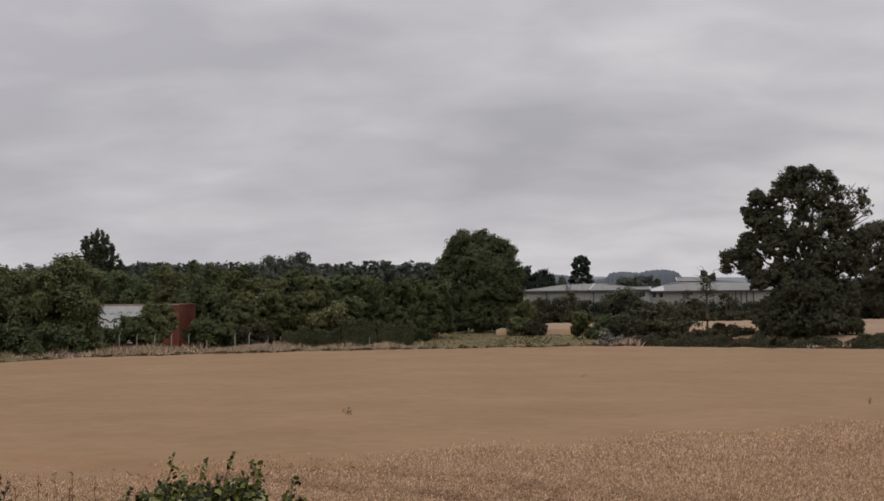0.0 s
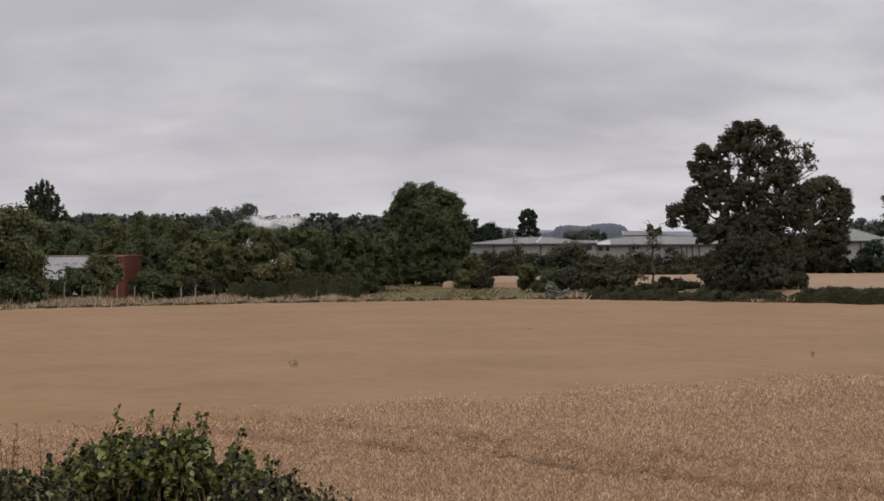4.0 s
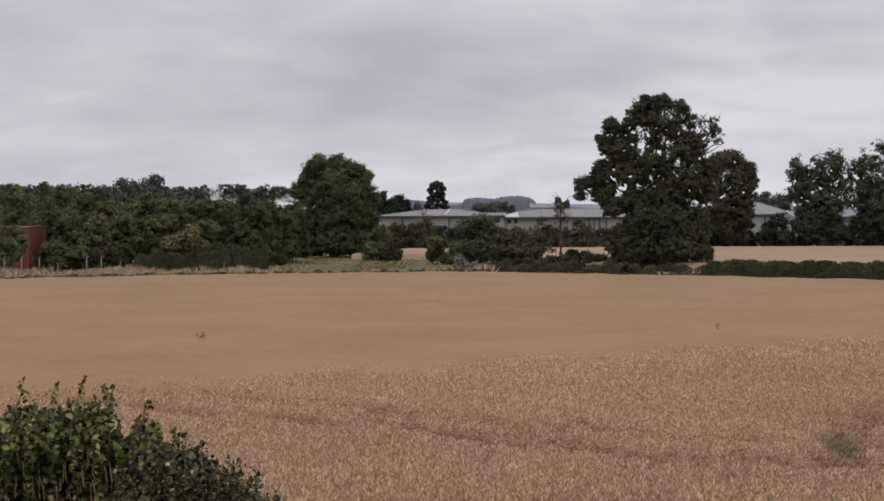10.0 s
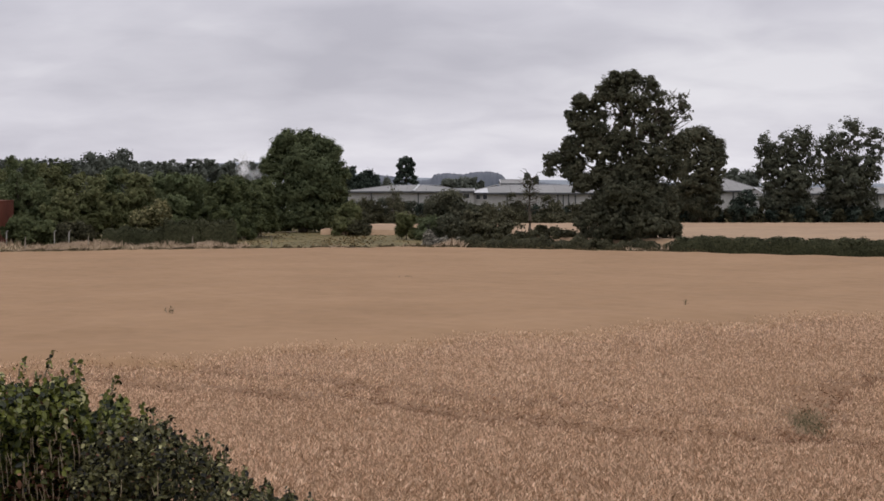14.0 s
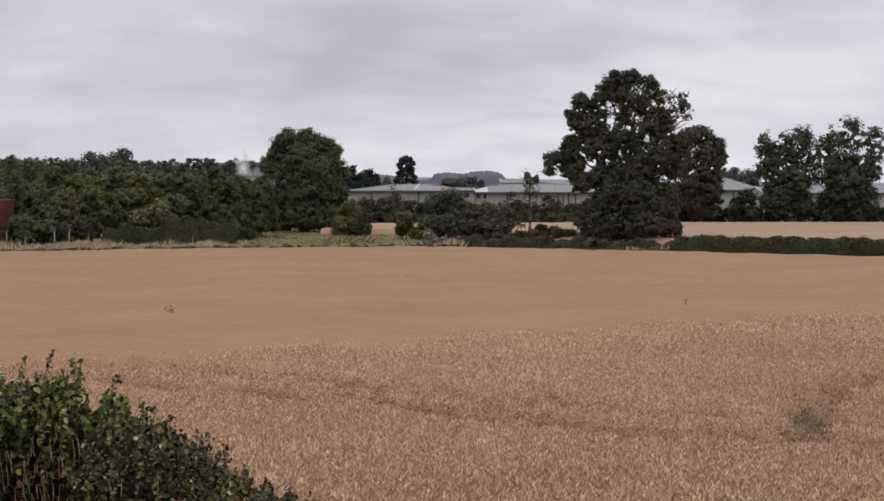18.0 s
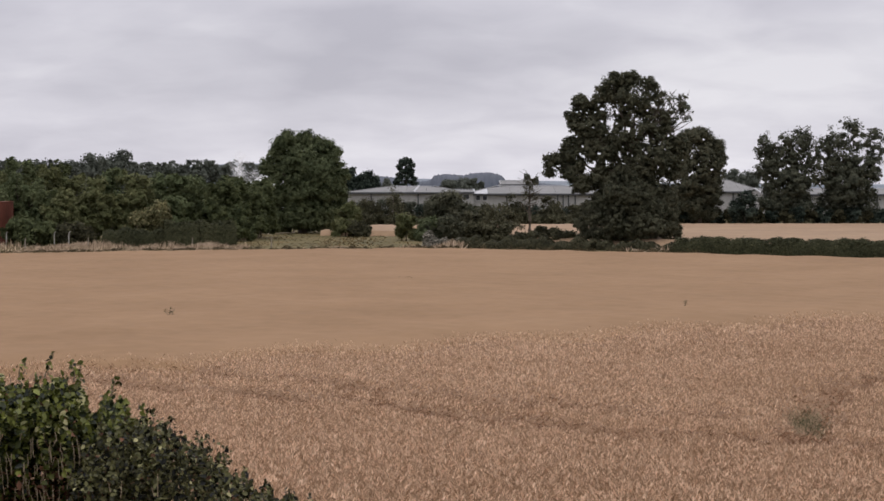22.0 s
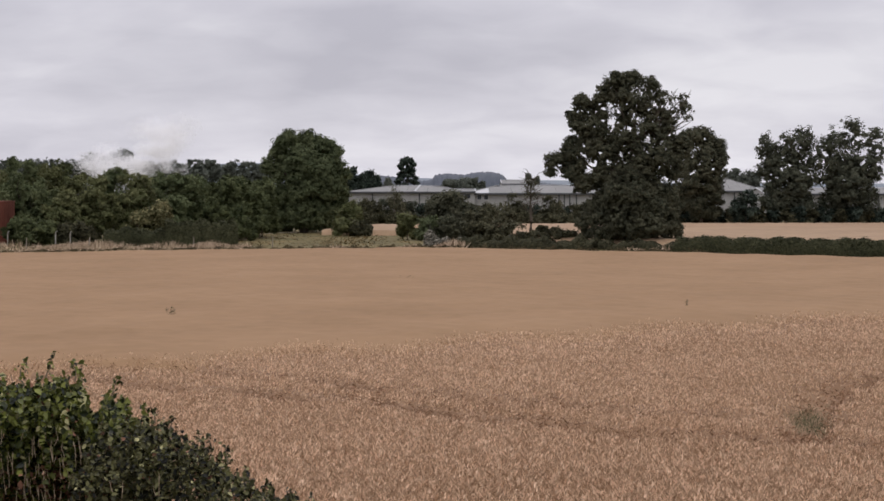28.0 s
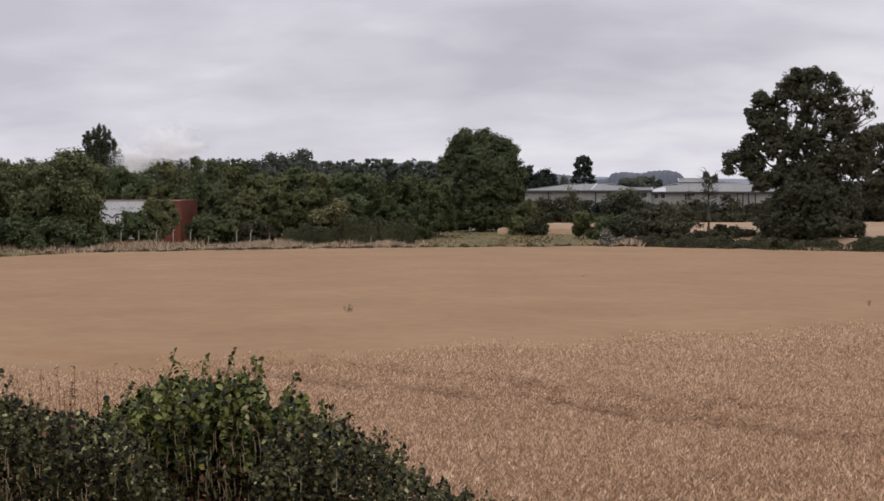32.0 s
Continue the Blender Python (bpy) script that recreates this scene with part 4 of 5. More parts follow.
hedge("field_hedge", line_at([(1198, 174), (1330, 171), (1450, 168), (1580, 164), (1760, 158)]), 2.2, 1.72, M_CUT, "low dark trimmed hedge between the two wheat fields", 41, 1300, 0.22, 0.06)
hedge("bramble_hedge", line_at([(185, 202), (296, 201)]), 2.4, 1.85, M_CUT, "low dark bramble hedge along the field margin", 42, 1700, 0.22, 0.10)
hedge("bramble_hedge", line_at([(290, 200), (350, 201), (412, 203)]), 2.6, 2.75, M_CUT, "dense rounded dark bramble hedge along the field margin", 46, 1900, 0.22, 0.06)
hedge("bramble_bank", line_at([(812, 196), (930, 192), (1052, 188)]), 2.6, 1.0, M_HEDGE, "sprawling low green brambles at the field edge", 43, 900, 0.22, 0.3)
hedge("bramble_bank", line_at([(1045, 190), (1120, 186), (1200, 183)]), 1.6, 0.85, M_HEDGE, "low dark brambles under the tall tree", 44, 480, 0.26, 0.3)
hedge("bramble_bank", line_at([(752, 197), (814, 196)]), 2.0, 1.15, M_WITHERED, "grey withered bramble mound at the field corner", 45, 420, 0.26, 0.4)


def dry_grass(name, pts, label, seed, mat, tall=0.8, wide=0.10):
    """Upright dry blades at many places: stuff."""
    rng = np.random.default_rng(seed)
    n = len(pts)
    h = tall * rng.uniform(0.5, 1.25, n) * (0.85 + 0.35 * np.sin(pts[:, 0] * 0.9 + 2.0 * np.sin(pts[:, 0] * 0.23)))
    a = rng.uniform(0, math.pi, n)
    s = np.stack([np.cos(a), np.sin(a) * 0.4, np.zeros(n)], 1) * wide
    top = pts + np.stack([rng.normal(0, 0.30, n), rng.normal(0, 0.25, n), h], 1)
    v = np.stack([pts - s, pts + s, top], 1).reshape(-1, 3)
    f = np.arange(n * 3).reshape(-1, 3)
    return tagged(new(name, raw_mesh(name, v, f, mat)), label, "grass", kind="stuff")


def strip(seed, n, u0, u1, d0, d1, clumpy=True):
    """Random places between two bearings and two distances, in tufts, all beyond the field's edge."""
    rng = np.random.default_rng(seed)
    b, d = (rng.uniform(u0, u1, n) - 784) / 3.05, rng.uniform(d0, d1, n)
    x = b * d / 1000
    y = np.maximum(d, edge(x) + 1.0 + rng.uniform(0, 2.0, n))
    if clumpy:
        keep = np.sin(x * 3.1 + y * 1.7) + np.sin(x * 1.3 - y * 2.3 + 2) + 0.8 * np.sin(x * 6.1 + y * 0.9) + 0.9 * np.sin(x * 0.45 + 1.0) + rng.normal(0, 0.5, n) > 0.55
        x, y = x[keep], y[keep]
    return np.stack([x, y, np.zeros(len(x))], 1)


dry_grass("dry_grass_margin", strip(51, 42000, -470, 440, 172, 199), "pale dry grass along the field margin and fence", 51, M_STRAW, 0.66, 0.06)
dry_grass("dry_grass_margin", strip(52, 9000, 400, 800, 172, 181), "pale dry grass at the edge of the meadow", 52, M_STRAW, 0.62, 0.07)
dry_grass("meadow_grass", strip(53, 9000, 400, 960, 200, 262), "olive and tan rough grass of the meadow", 53, M_MEADOWGRASS, 0.16, 0.10)


# A made-up low strip of dark leaves draws the shade at the crop's edge.
def edge_shade():
    rng = np.random.default_rng(56)
    n = 30000
    x = rng.uniform(-75, 26, n)
    y = edge(x) + 1.2 + rng.exponential(1.2, n)
    tall = 0.66 + 0.10 * np.sin(x * 1.9) + 0.09 * np.sin(x * 4.7 + 1) + 0.06 * np.sin(x * 9.3)
    p = np.stack([x, y, tall * rng.uniform(0.5, 1.08, n)], 1)
    me = leaf_mesh("margin_weeds", p, 0.14, rng, M_CROP_EDGE_SHADE, np.tile(np.array([[0, -0.5, 0.5]]), (n, 1)))
    tagged(new("margin_weeds", me), "added dark leaf strip standing in for shade along the crop edge", "weeds", kind="stuff")


edge_shade()
dry_grass("dry_grass_margin", strip(54, 1800, 1110, 1230, 178, 186), "pale dry grass under the tall tree", 54, M_STRAW, 0.7)
dry_grass("dry_grass_margin", strip(55, 900, 765, 820, 186, 192), "pale dry grass at the field corner", 55, M_STRAW, 0.9)


dry_grass("dry_grass_margin", strip(57, 1100, 708, 764, 186, 193), "pale dry grass beside the withered bramble", 57, M_STRAW, 0.45)


# ---- fence ----
def fence_posts():
    for u in (-279, -152, -119, -86, -53, -22, 10, 95, 121):
        d = 195.5
        post = thing("fence_post", spot((u - 784) / 3.05, d), "weathered concrete fence post with a cranked top", "fence post", "fence posts")
        bm = box_mesh(-0.055, 0.055, -0.055, 0.055, -0.05, 1.58, 0.012)
        part("shaft", bm, M_CONCRETE, post)
        bm = bmesh.new()
        tube(bm, [(0, 0, 1.56), (0.05, -0.05, 1.72), (0.22, -0.12, 1.86)], [0.06, 0.055, 0.04], 6)
        part("arm", bm, M_CONCRETE, post)
    for u, d in ((43, 186), (155, 188), (340, 190), (-215, 180), (480, 192)):
        stake = thing("wooden_stake", spot((u - 784) / 3.05, d), "grey weathered wooden stake in dry grass", "stake", "stakes")
        bm = bmesh.new()
        tube(bm, [(0, 0, -0.05), (0.01, 0, 0.7), (0.03, 0, 1.38)], [0.075, 0.07, 0.05], 7)
        part("stake_shaft", bm, M_STAKE, stake)


fence_posts()


# ---- buildings ----
def red_building():
    d = 208.0
    x0, x1 = -316.7 * d / 1000, -259.7 * d / 1000
    h, deep = level(-8.5, d), 8.5
    root = thing("trackside_building", ((x0 + x1) / 2, d, 0), "red-brown flat-roofed trackside building with a painted wall", "building")
    w = (x1 - x0) / 2
    part("front_wall", box_mesh(-w, w, 0, 0.25, 0, h), M_RUST, root)
    part("end_wall", box_mesh(w - 0.25, w, 0.25, deep, 0, h), M_RUST, root)
    part("end_wall", box_mesh(-w, -w + 0.25, 0.25, deep, 0, h), M_RUST, root)
    part("back_wall", box_mesh(-w + 0.25, w - 0.25, deep - 0.25, deep, 0, h), M_RUST, root)
    part("roof", box_mesh(-w - 0.06, w + 0.06, -0.06, deep + 0.06, h + 0.002, h + 0.12, 0.02), M_RUST, root)
    part("coping", box_mesh(-w - 0.07, w + 0.07, -0.10, -0.062, h + 0.02, h + 0.13), M_CONCRETE, root, "pale concrete coping strip")
    n = 14
    for i in range(n):
        x = -w + (i + 0.5) * 2 * w / n
        part("wall_rib", box_mesh(x - 0.03, x + 0.03, -0.03, -0.002, 0.05, h - 0.05), M_RUST, root)
    for i in range(9):
        y = 0.4 + i * (deep - 0.8) / 8
        part("wall_rib", box_mesh(w + 0.002, w + 0.03, y - 0.03, y + 0.03, 0.05, h - 0.05), M_RUST, root)
    cx = (x0 + x1) / 2
    l, r = -308.9 * d / 1000 - cx, -279.3 * d / 1000 - cx
    panel = part("painted_panel", box_mesh(l, r, -0.06, -0.034, 0.4, h - 0.02), M_WHITE, root, "white painted wall section with black scrawls")
    rng = np.random.default_rng(9)
    def scrawl(pts, wide):
        bm = bmesh.new()
        tube(bm, [(x, -0.066, z) for x, z in pts], [wide] * len(pts), 5)
        for vtx in bm.verts:
            vtx.co.y = -0.062 + (vtx.co.y + 0.066) * 0.02
        part("paint_scrawl", bm, M_BLACK, panel)

    run = r - l
    scrawl([(l + run * q, h - 1.75 + 0.22 * math.sin(q * 19) + 0.1 * math.sin(q * 43)) for q in np.linspace(0.04, 0.72, 22)], 0.09)
    for k in range(7):
        x, z = l + 0.4 + k * 0.62 + rng.uniform(-0.1, 0.1), h - 2.35 - 0.5 * (k % 3) + rng.uniform(-0.15, 0.15)
        rx, rz = rng.uniform(0.16, 0.3), rng.uniform(0.25, 0.5)
        scrawl([(x + rx * math.cos(q), z + rz * math.sin(q)) for q in np.linspace(0.4, 0.4 + rng.uniform(3.4, 5.8), 9)], rng.uniform(0.07, 0.12))
    for k in range(5):
        x, z = l + 0.7 + k * 1.1, h - 0.9 + rng.uniform(-0.1, 0.1)
        scrawl([(x + 0.35 * q, z + 0.12 * math.sin(q * 5 + k)) for q in np.linspace(-1, 1, 7)], 0.035)


red_building()


def shed(u0, u1, d, v_eave, v_ridge, deep, turn, label, hip_l=0.0, hip_r=0.0, windows=(), pipes=(), strips=(), skylit_hip=False):
    """A shallow-roofed industrial shed; its long side faces the fields. hip_l, hip_r: how far the ridge stops short of its ends."""
    b0, b1 = (u0 - 784) / 3.05, (u1 - 784) / 3.05
    x0, x1 = b0 * d / 1000, b1 * d / 1000
    ym = deep * 0.5
    he, hr = level((335 - v_eave) / 3.05, d), level((335 - v_ridge) / 3.05, d + ym)
    root = thing("industrial_shed", ((x0 + x1) / 2, d, 0), label, "shed", "industrial sheds", turn=turn)
    w = (x1 - x0) / 2
    part("front_wall", box_mesh(-w, w, 0, 0.3, 0, he), M_CLAD, root)
    part("back_wall", box_mesh(-w, w, deep - 0.3, deep, 0, he), M_CLAD, root)
    for s, hip in ((-1, hip_l), (1, hip_r)):
        bm = bmesh.new()
        ring = [(0.3, 0), (deep - 0.3, 0), (deep - 0.3, he)] + ([] if hip else [(ym, hr - 0.25)]) + [(0.3, he)]
        va = [bm.verts.new((s * w, y, z)) for y, z in ring]
        vb = [bm.verts.new((s * (w - 0.3), y, z)) for y, z in ring]
        bm.faces.new(va)
        bm.faces.new(vb[::-1])
        for i in range(len(ring)):
            k = (i + 1) % len(ring)
            bm.faces.new((va[i], vb[i], vb[k], va[k]))
        bmesh.ops.recalc_face_normals(bm, faces=bm.faces)
        part("end_wall", bm, M_CLAD, root)

    def slab(corners, mat, name, thick=0.18):
        bm = bmesh.new()
        q = [bm.verts.new(p) for p in corners]
        top = [bm.verts.new(Vector(p) + Vector((0, 0, thick))) for p in corners]
        bm.faces.new(q[::-1])
        bm.faces.new(top)
        for k in range(len(q)):
            m = (k + 1) % len(q)
            bm.faces.new((q[k], q[m], top[m], top[k]))
        bmesh.ops.recalc_face_normals(bm, faces=bm.faces)
        part(name, bm, mat, root)

    n = max(6, int(2 * w / 5))
    e, lo, hi = w + 0.3, -w - 0.3 + hip_l, w + 0.3 - hip_r
    for ya in (-0.5, deep + 0.5):
        for i in range(n):
            xa, xb = -e + i * 2 * e / n, -e + (i + 1) * 2 * e / n - 0.06
            lift = 0.015 * (i % 2)
            # a panel stops at the hip
            pts = [(xa, ya, he + 0.02 + lift), (xb, ya, he + 0.02 + lift)]
            for x in (xb, xa):
                f = 1.0
                if hip_l and x < lo:
                    f = (x + e) / hip_l
                if hip_r and x > hi:
                    f = (e - x) / hip_r
                f = min(max(f, 0.02), 1.0)
                pts.append((x, ya + (ym - ya) * f, he + 0.02 + (hr - he) * f + lift))
            # a pale first panel paints in the sky's brightness on the left hip
            slab(pts, M_ROOFLIGHT if skylit_hip and i == 0 and ya < 0 else M_ROOF, "roof_panel")
    for s, hip, xr in ((-1, hip_l, lo), (1, hip_r, hi)):
        if hip:
            # the hip faces get the same painted sky brightness
            slab([(s * e, -0.5, he + 0.02), (s * e, deep + 0.5, he + 0.02), (xr, ym, hr)], M_ROOFLIGHT if skylit_hip else M_ROOF, "hip_panel")
            part("hip_cap", tube(bmesh.new(), [(s * e, -0.5, he + 0.2), (xr, ym, hr + 0.2)], [0.16, 0.16], 6), M_ROOF, root)
        else:
            part("verge", tube(bmesh.new(), [(s * e, -0.5, he + 0.2), (s * e, ym, hr + 0.2)], [0.18, 0.18], 6), M_ROOFLIGHT, root, "pale verge trim")
    part("ridge_cap", box_mesh(lo, hi, ym - 0.4, ym + 0.4, hr + 0.2, hr + 0.32, 0.05), M_ROOFLIGHT, root)
    part("gutter", box_mesh(-w - 0.3, w + 0.3, -0.85, -0.52, he - 0.28, he + 0.18, 0.05), M_GUTTER, root, "dark eaves gutter")
    for x in strips:
        part("roof_strip", tube(bmesh.new(), [(x * w - 1.2, -0.5, he + 0.24), (x * w, ym, hr + 0.24)], [0.26, 0.26], 6), M_ROOFLIGHT, root, "pale strip over the roof slope")
    for x in pipes:
        part("downpipe", tube(bmesh.new(), [(x * w, -0.4, 0), (x * w, -0.4, he - 0.1)], [0.15, 0.15], 6), M_GUTTER, root)
    m = max(4, int(2 * w / 4))
    for i in range(m):
        x = -w + (i + 0.5) * 2 * w / m
        part("wall_seam", box_mesh(x - 0.07, x + 0.07, -0.05, -0.002, 0.1, he - 0.3), M_CLAD, root)
    for x, z, ww, hh in windows:
        fr = part("window", box_mesh(x * w - ww / 2, x * w + ww / 2, -0.08, -0.004, z - hh / 2, z + hh / 2), M_ROOFLIGHT, root)
        part("pane", box_mesh(x * w - ww / 2 + 0.15, x * w + ww / 2 - 0.15, -0.12, -0.084, z - hh / 2 + 0.15, z + hh / 2 - 0.15), M_GLASS, fr)
    return root


shed(616, 824, 430, 343.5, 333, 24, 0, "long grey cladded shed with a shallow hipped roof", 11.0, 8.0, windows=((0.94, 4.1, 2.2, 1.6),), pipes=(-0.6, 0.2, 0.9), strips=(0.2,))
shed(827, 1064, 422, 346, 332.5, 26, 0, "long pale grey cladded shed with dark eaves and downpipes", 8.0, 0.0, windows=((-0.83, 4.4, 1.25, 1.35), (-0.73, 4.4, 1.25, 1.35)), pipes=(0.36, 0.44, 0.52, 0.62, -0.4, 0.9), skylit_hip=True)
shed(806, 838, 418, 343, 339, 8, 0, "low pale link building with a dark window between the long sheds", 0.0, 0.0, windows=((0.25, 4.7, 1.7, 1.4),))
shed(888, 942, 600, 329, 322.5, 20, 0, "distant pale shed roof beyond the long sheds")
shed(1236, 1350, 440, 342, 320, 26, 0, "grey shed seen between the trees", 0.0, 8.0, pipes=(-0.5, 0.1, 0.6))
shed(1354, 1640, 400, 347, 337, 22, 0, "low pale shed behind the poplar row", 0.0, 0.0, pipes=(-0.7, -0.2, 0.4))


# ---- distance ----
def ridge(name, label, u0, u1, d, tops, mat, seed, rough=1.0):
    """A far wooded rise with an uneven outline and real depth."""
    rng = np.random.default_rng(seed)
    n = 160
    u = np.linspace(u0, u1, n)
    e = np.interp(u, [q[0] for q in tops], [(335 - q[1]) / 3.05 for q in tops])
    e = e + rough * (0.22 * np.sin(u * 0.9) + 0.18 * np.sin(u * 2.1 + 1) + rng.normal(0, 0.14, n))
    x = (u - 784) / 3.05 * d / 1000
    h = np.maximum(EYE + e * d / 1000, 0.5)
    prof = [(-0.06, 0.0), (-0.05, 0.55), (-0.03, 0.85), (0.0, 1.0), (0.04, 0.9), (0.12, 0.0)]
    v = np.concatenate([np.stack([x * (1 + o), np.full(n, d * (1 + o)), h * z * (1 + (0.03 * rng.normal(0, 1, n) if 0 < z < 1 else 0))], 1) for o, z in prof])
    i = (np.arange(len(prof) - 1)[:, None] * n + np.arange(n - 1)[None]).ravel()[:, None]
    ob = new(name, raw_mesh(name, v, i + np.array([[0, 1, n + 1, n]]), mat))
    return tagged(ob, label, "hill", kind="structure")


ridge("backdrop_hill", "hill on the far horizon, coloured pale blue-grey with haze", -900, 2400, 3600, [(-900, 316), (300, 300), (410, 292), (470, 292), (560, 305), (700, 318), (900, 320), (1200, 327), (1500, 328), (2400, 322)], M_HILL_FAR_HAZY, 61, 0.5)
ridge("backdrop_wood", "distant wooded rise coloured blue-green with haze", 640, 1000, 1500, [(640, 322), (665, 313), (700, 316), (745, 323), (763, 321), (768, 314), (776, 311), (791, 310), (822, 312), (834, 309), (845, 308), (867, 307), (886, 311), (894, 318), (898, 326), (960, 327), (1000, 330)], M_HILL_HAZY, 62, 0.8)
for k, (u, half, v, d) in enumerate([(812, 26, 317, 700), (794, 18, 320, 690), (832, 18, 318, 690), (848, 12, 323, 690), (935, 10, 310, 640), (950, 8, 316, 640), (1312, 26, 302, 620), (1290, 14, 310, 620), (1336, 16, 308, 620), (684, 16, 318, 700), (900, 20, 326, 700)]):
    tree("distant_tree", (u - 784) / 3.05, d, (335 - v) / 3.05, half / 3.05, M_FAR_HAZY, "distant dark tree beyond the sheds", 400 + k, clumps=300, per=20, leaf=0.75, limbs=1, group="distant trees")


# ---- small things of the meadow ----
def dead_tree():
    d = 222.0
    root = thing("dead_tree", spot(50.5, d), "thin half-dead tree with a small ragged crown", "tree")
    rng = np.random.default_rng(71)
    h = level(6.9, d)
    line = wander(rng, (0, 0, -0.1), (0.1, 0, h * 0.97), 7, 0.02)
    part("trunk", tube(bmesh.new(), line, [0.27, 0.23, 0.20, 0.17, 0.13, 0.08, 0.03], 7), M_BARK, root)
    for k in range(34):
        f = 0.40 + 0.0175 * k
        a = Vector((0.1 * f, 0, h * f))
        s = -1 if k % 2 else 1
        part("limb", tube(bmesh.new(), wander(rng, a, a + Vector((s * rng.uniform(0.5, 1.7), rng.normal(0, 0.5), rng.uniform(0.2, 1.3))), 4, 0.1), [0.06, 0.045, 0.03, 0.01], 5), M_BARK, root)
    pts, face = clump_points(rng, [(0, 0, h * 0.9, 1.2, 0.8, 0.9, 1), (0.1, 0, h * 0.72, 1.3, 0.8, 1.4, 1.0)], 70, 14, 0.5, 0.1)
    part("crown", leaf_mesh("crown", pts, 0.17, rng, M_HEDGE, face), M_HEDGE, root)


dead_tree()


def weed(u, v, tall, wide, stems, label, seed):
    d = 6.1 * 3050 / (v - 335)
    rng = np.random.default_rng(seed)
    root = thing("field_weed", spot((u - 784) / 3.05, d), label, "weed", "field weeds")
    tips = []
    for k in range(stems):
        end = (rng.normal(0, wide), rng.normal(0, wide), 0.62 + tall * rng.uniform(0.6, 1.0))
        part("stem", tube(bmesh.new(), wander(rng, (rng.normal(0, 0.06), rng.normal(0, 0.06), 0), end, 4, 0.05), [0.014, 0.012, 0.010, 0.005], 5), M_CANE, root)
        tips.append(end)
    t = np.asarray(tips)[rng.integers(0, stems, stems * 5)]
    t = t * np.stack([np.ones(len(t)), np.ones(len(t)), rng.uniform(0.7, 1.0, len(t))], 1) + rng.normal(0, 0.05, t.shape)
    part("leaves", leaf_mesh("leaves", t, 0.045 + 0.15 * wide, rng, M_WEED), M_WEED, root)


weed(298, 560, 0.5, 0.20, 9, "brownish dock weed standing above the wheat", 81)
weed(1216, 545, 0.45, 0.025, 6, "slender weed standing above the wheat", 82)
weed(719, 494, 0.16, 0.30, 7, "low reddish weed just above the wheat", 83)


def patch_weeds():
    rng = np.random.default_rng(85)
    n = 1250
    p = np.stack([rng.normal(10.3, 0.34, n), rng.normal(48.4, 2.0, n), np.zeros(n)], 1)
    p[:, 0] += 0.12 * (p[:, 1] - 48.0)
    dry_grass("patch_weeds", p, "grey-green weeds in a gap of the wheat", 86, M_PATCH, 0.58, 0.011)


patch_weeds()


# ---- the near shrubs on the bank ----
def leaf_shapes(rng, centres, size, flat=0.0):
    """Six-cornered leaves with a folded midrib, facing up and outward."""
    n = len(centres)
    nrm = rng.normal(0, 0.85, (n, 3)) + np.array([0.0, -0.3, 0.8])
    nrm /= np.linalg.norm(nrm, axis=1, keepdims=True)
    run = np.cross(nrm, rng.normal(0, 1, (n, 3)))
    run[:, 2] -= 0.25
    run /= np.linalg.norm(run, axis=1, keepdims=True)
    side = np.cross(nrm, run)
    side /= np.linalg.norm(side, axis=1, keepdims=True)
    s = (size * rng.uniform(0.55, 1.25, n))[:, None]
    c = np.asarray(centres)
    up_fold = nrm * s * 0.10
    v = np.stack([c - run * s * 0.5, c - run * s * 0.12 + side * s * 0.36 + up_fold, c + run * s * 0.25 + side * s * 0.27 + up_fold * 0.7, c + run * s * 0.58 - nrm * s * 0.08,
                  c + run * s * 0.25 - side * s * 0.27 + up_fold * 0.7, c - run * s * 0.12 - side * s * 0.36 + up_fold], 1).reshape(-1, 3)
    i = np.arange(n)[:, None] * 6
    f = np.concatenate([i + np.array([[0, 1, 2, 3]]), i + np.array([[0, 3, 4, 5]])], 1).reshape(-1, 4)
    return v, f


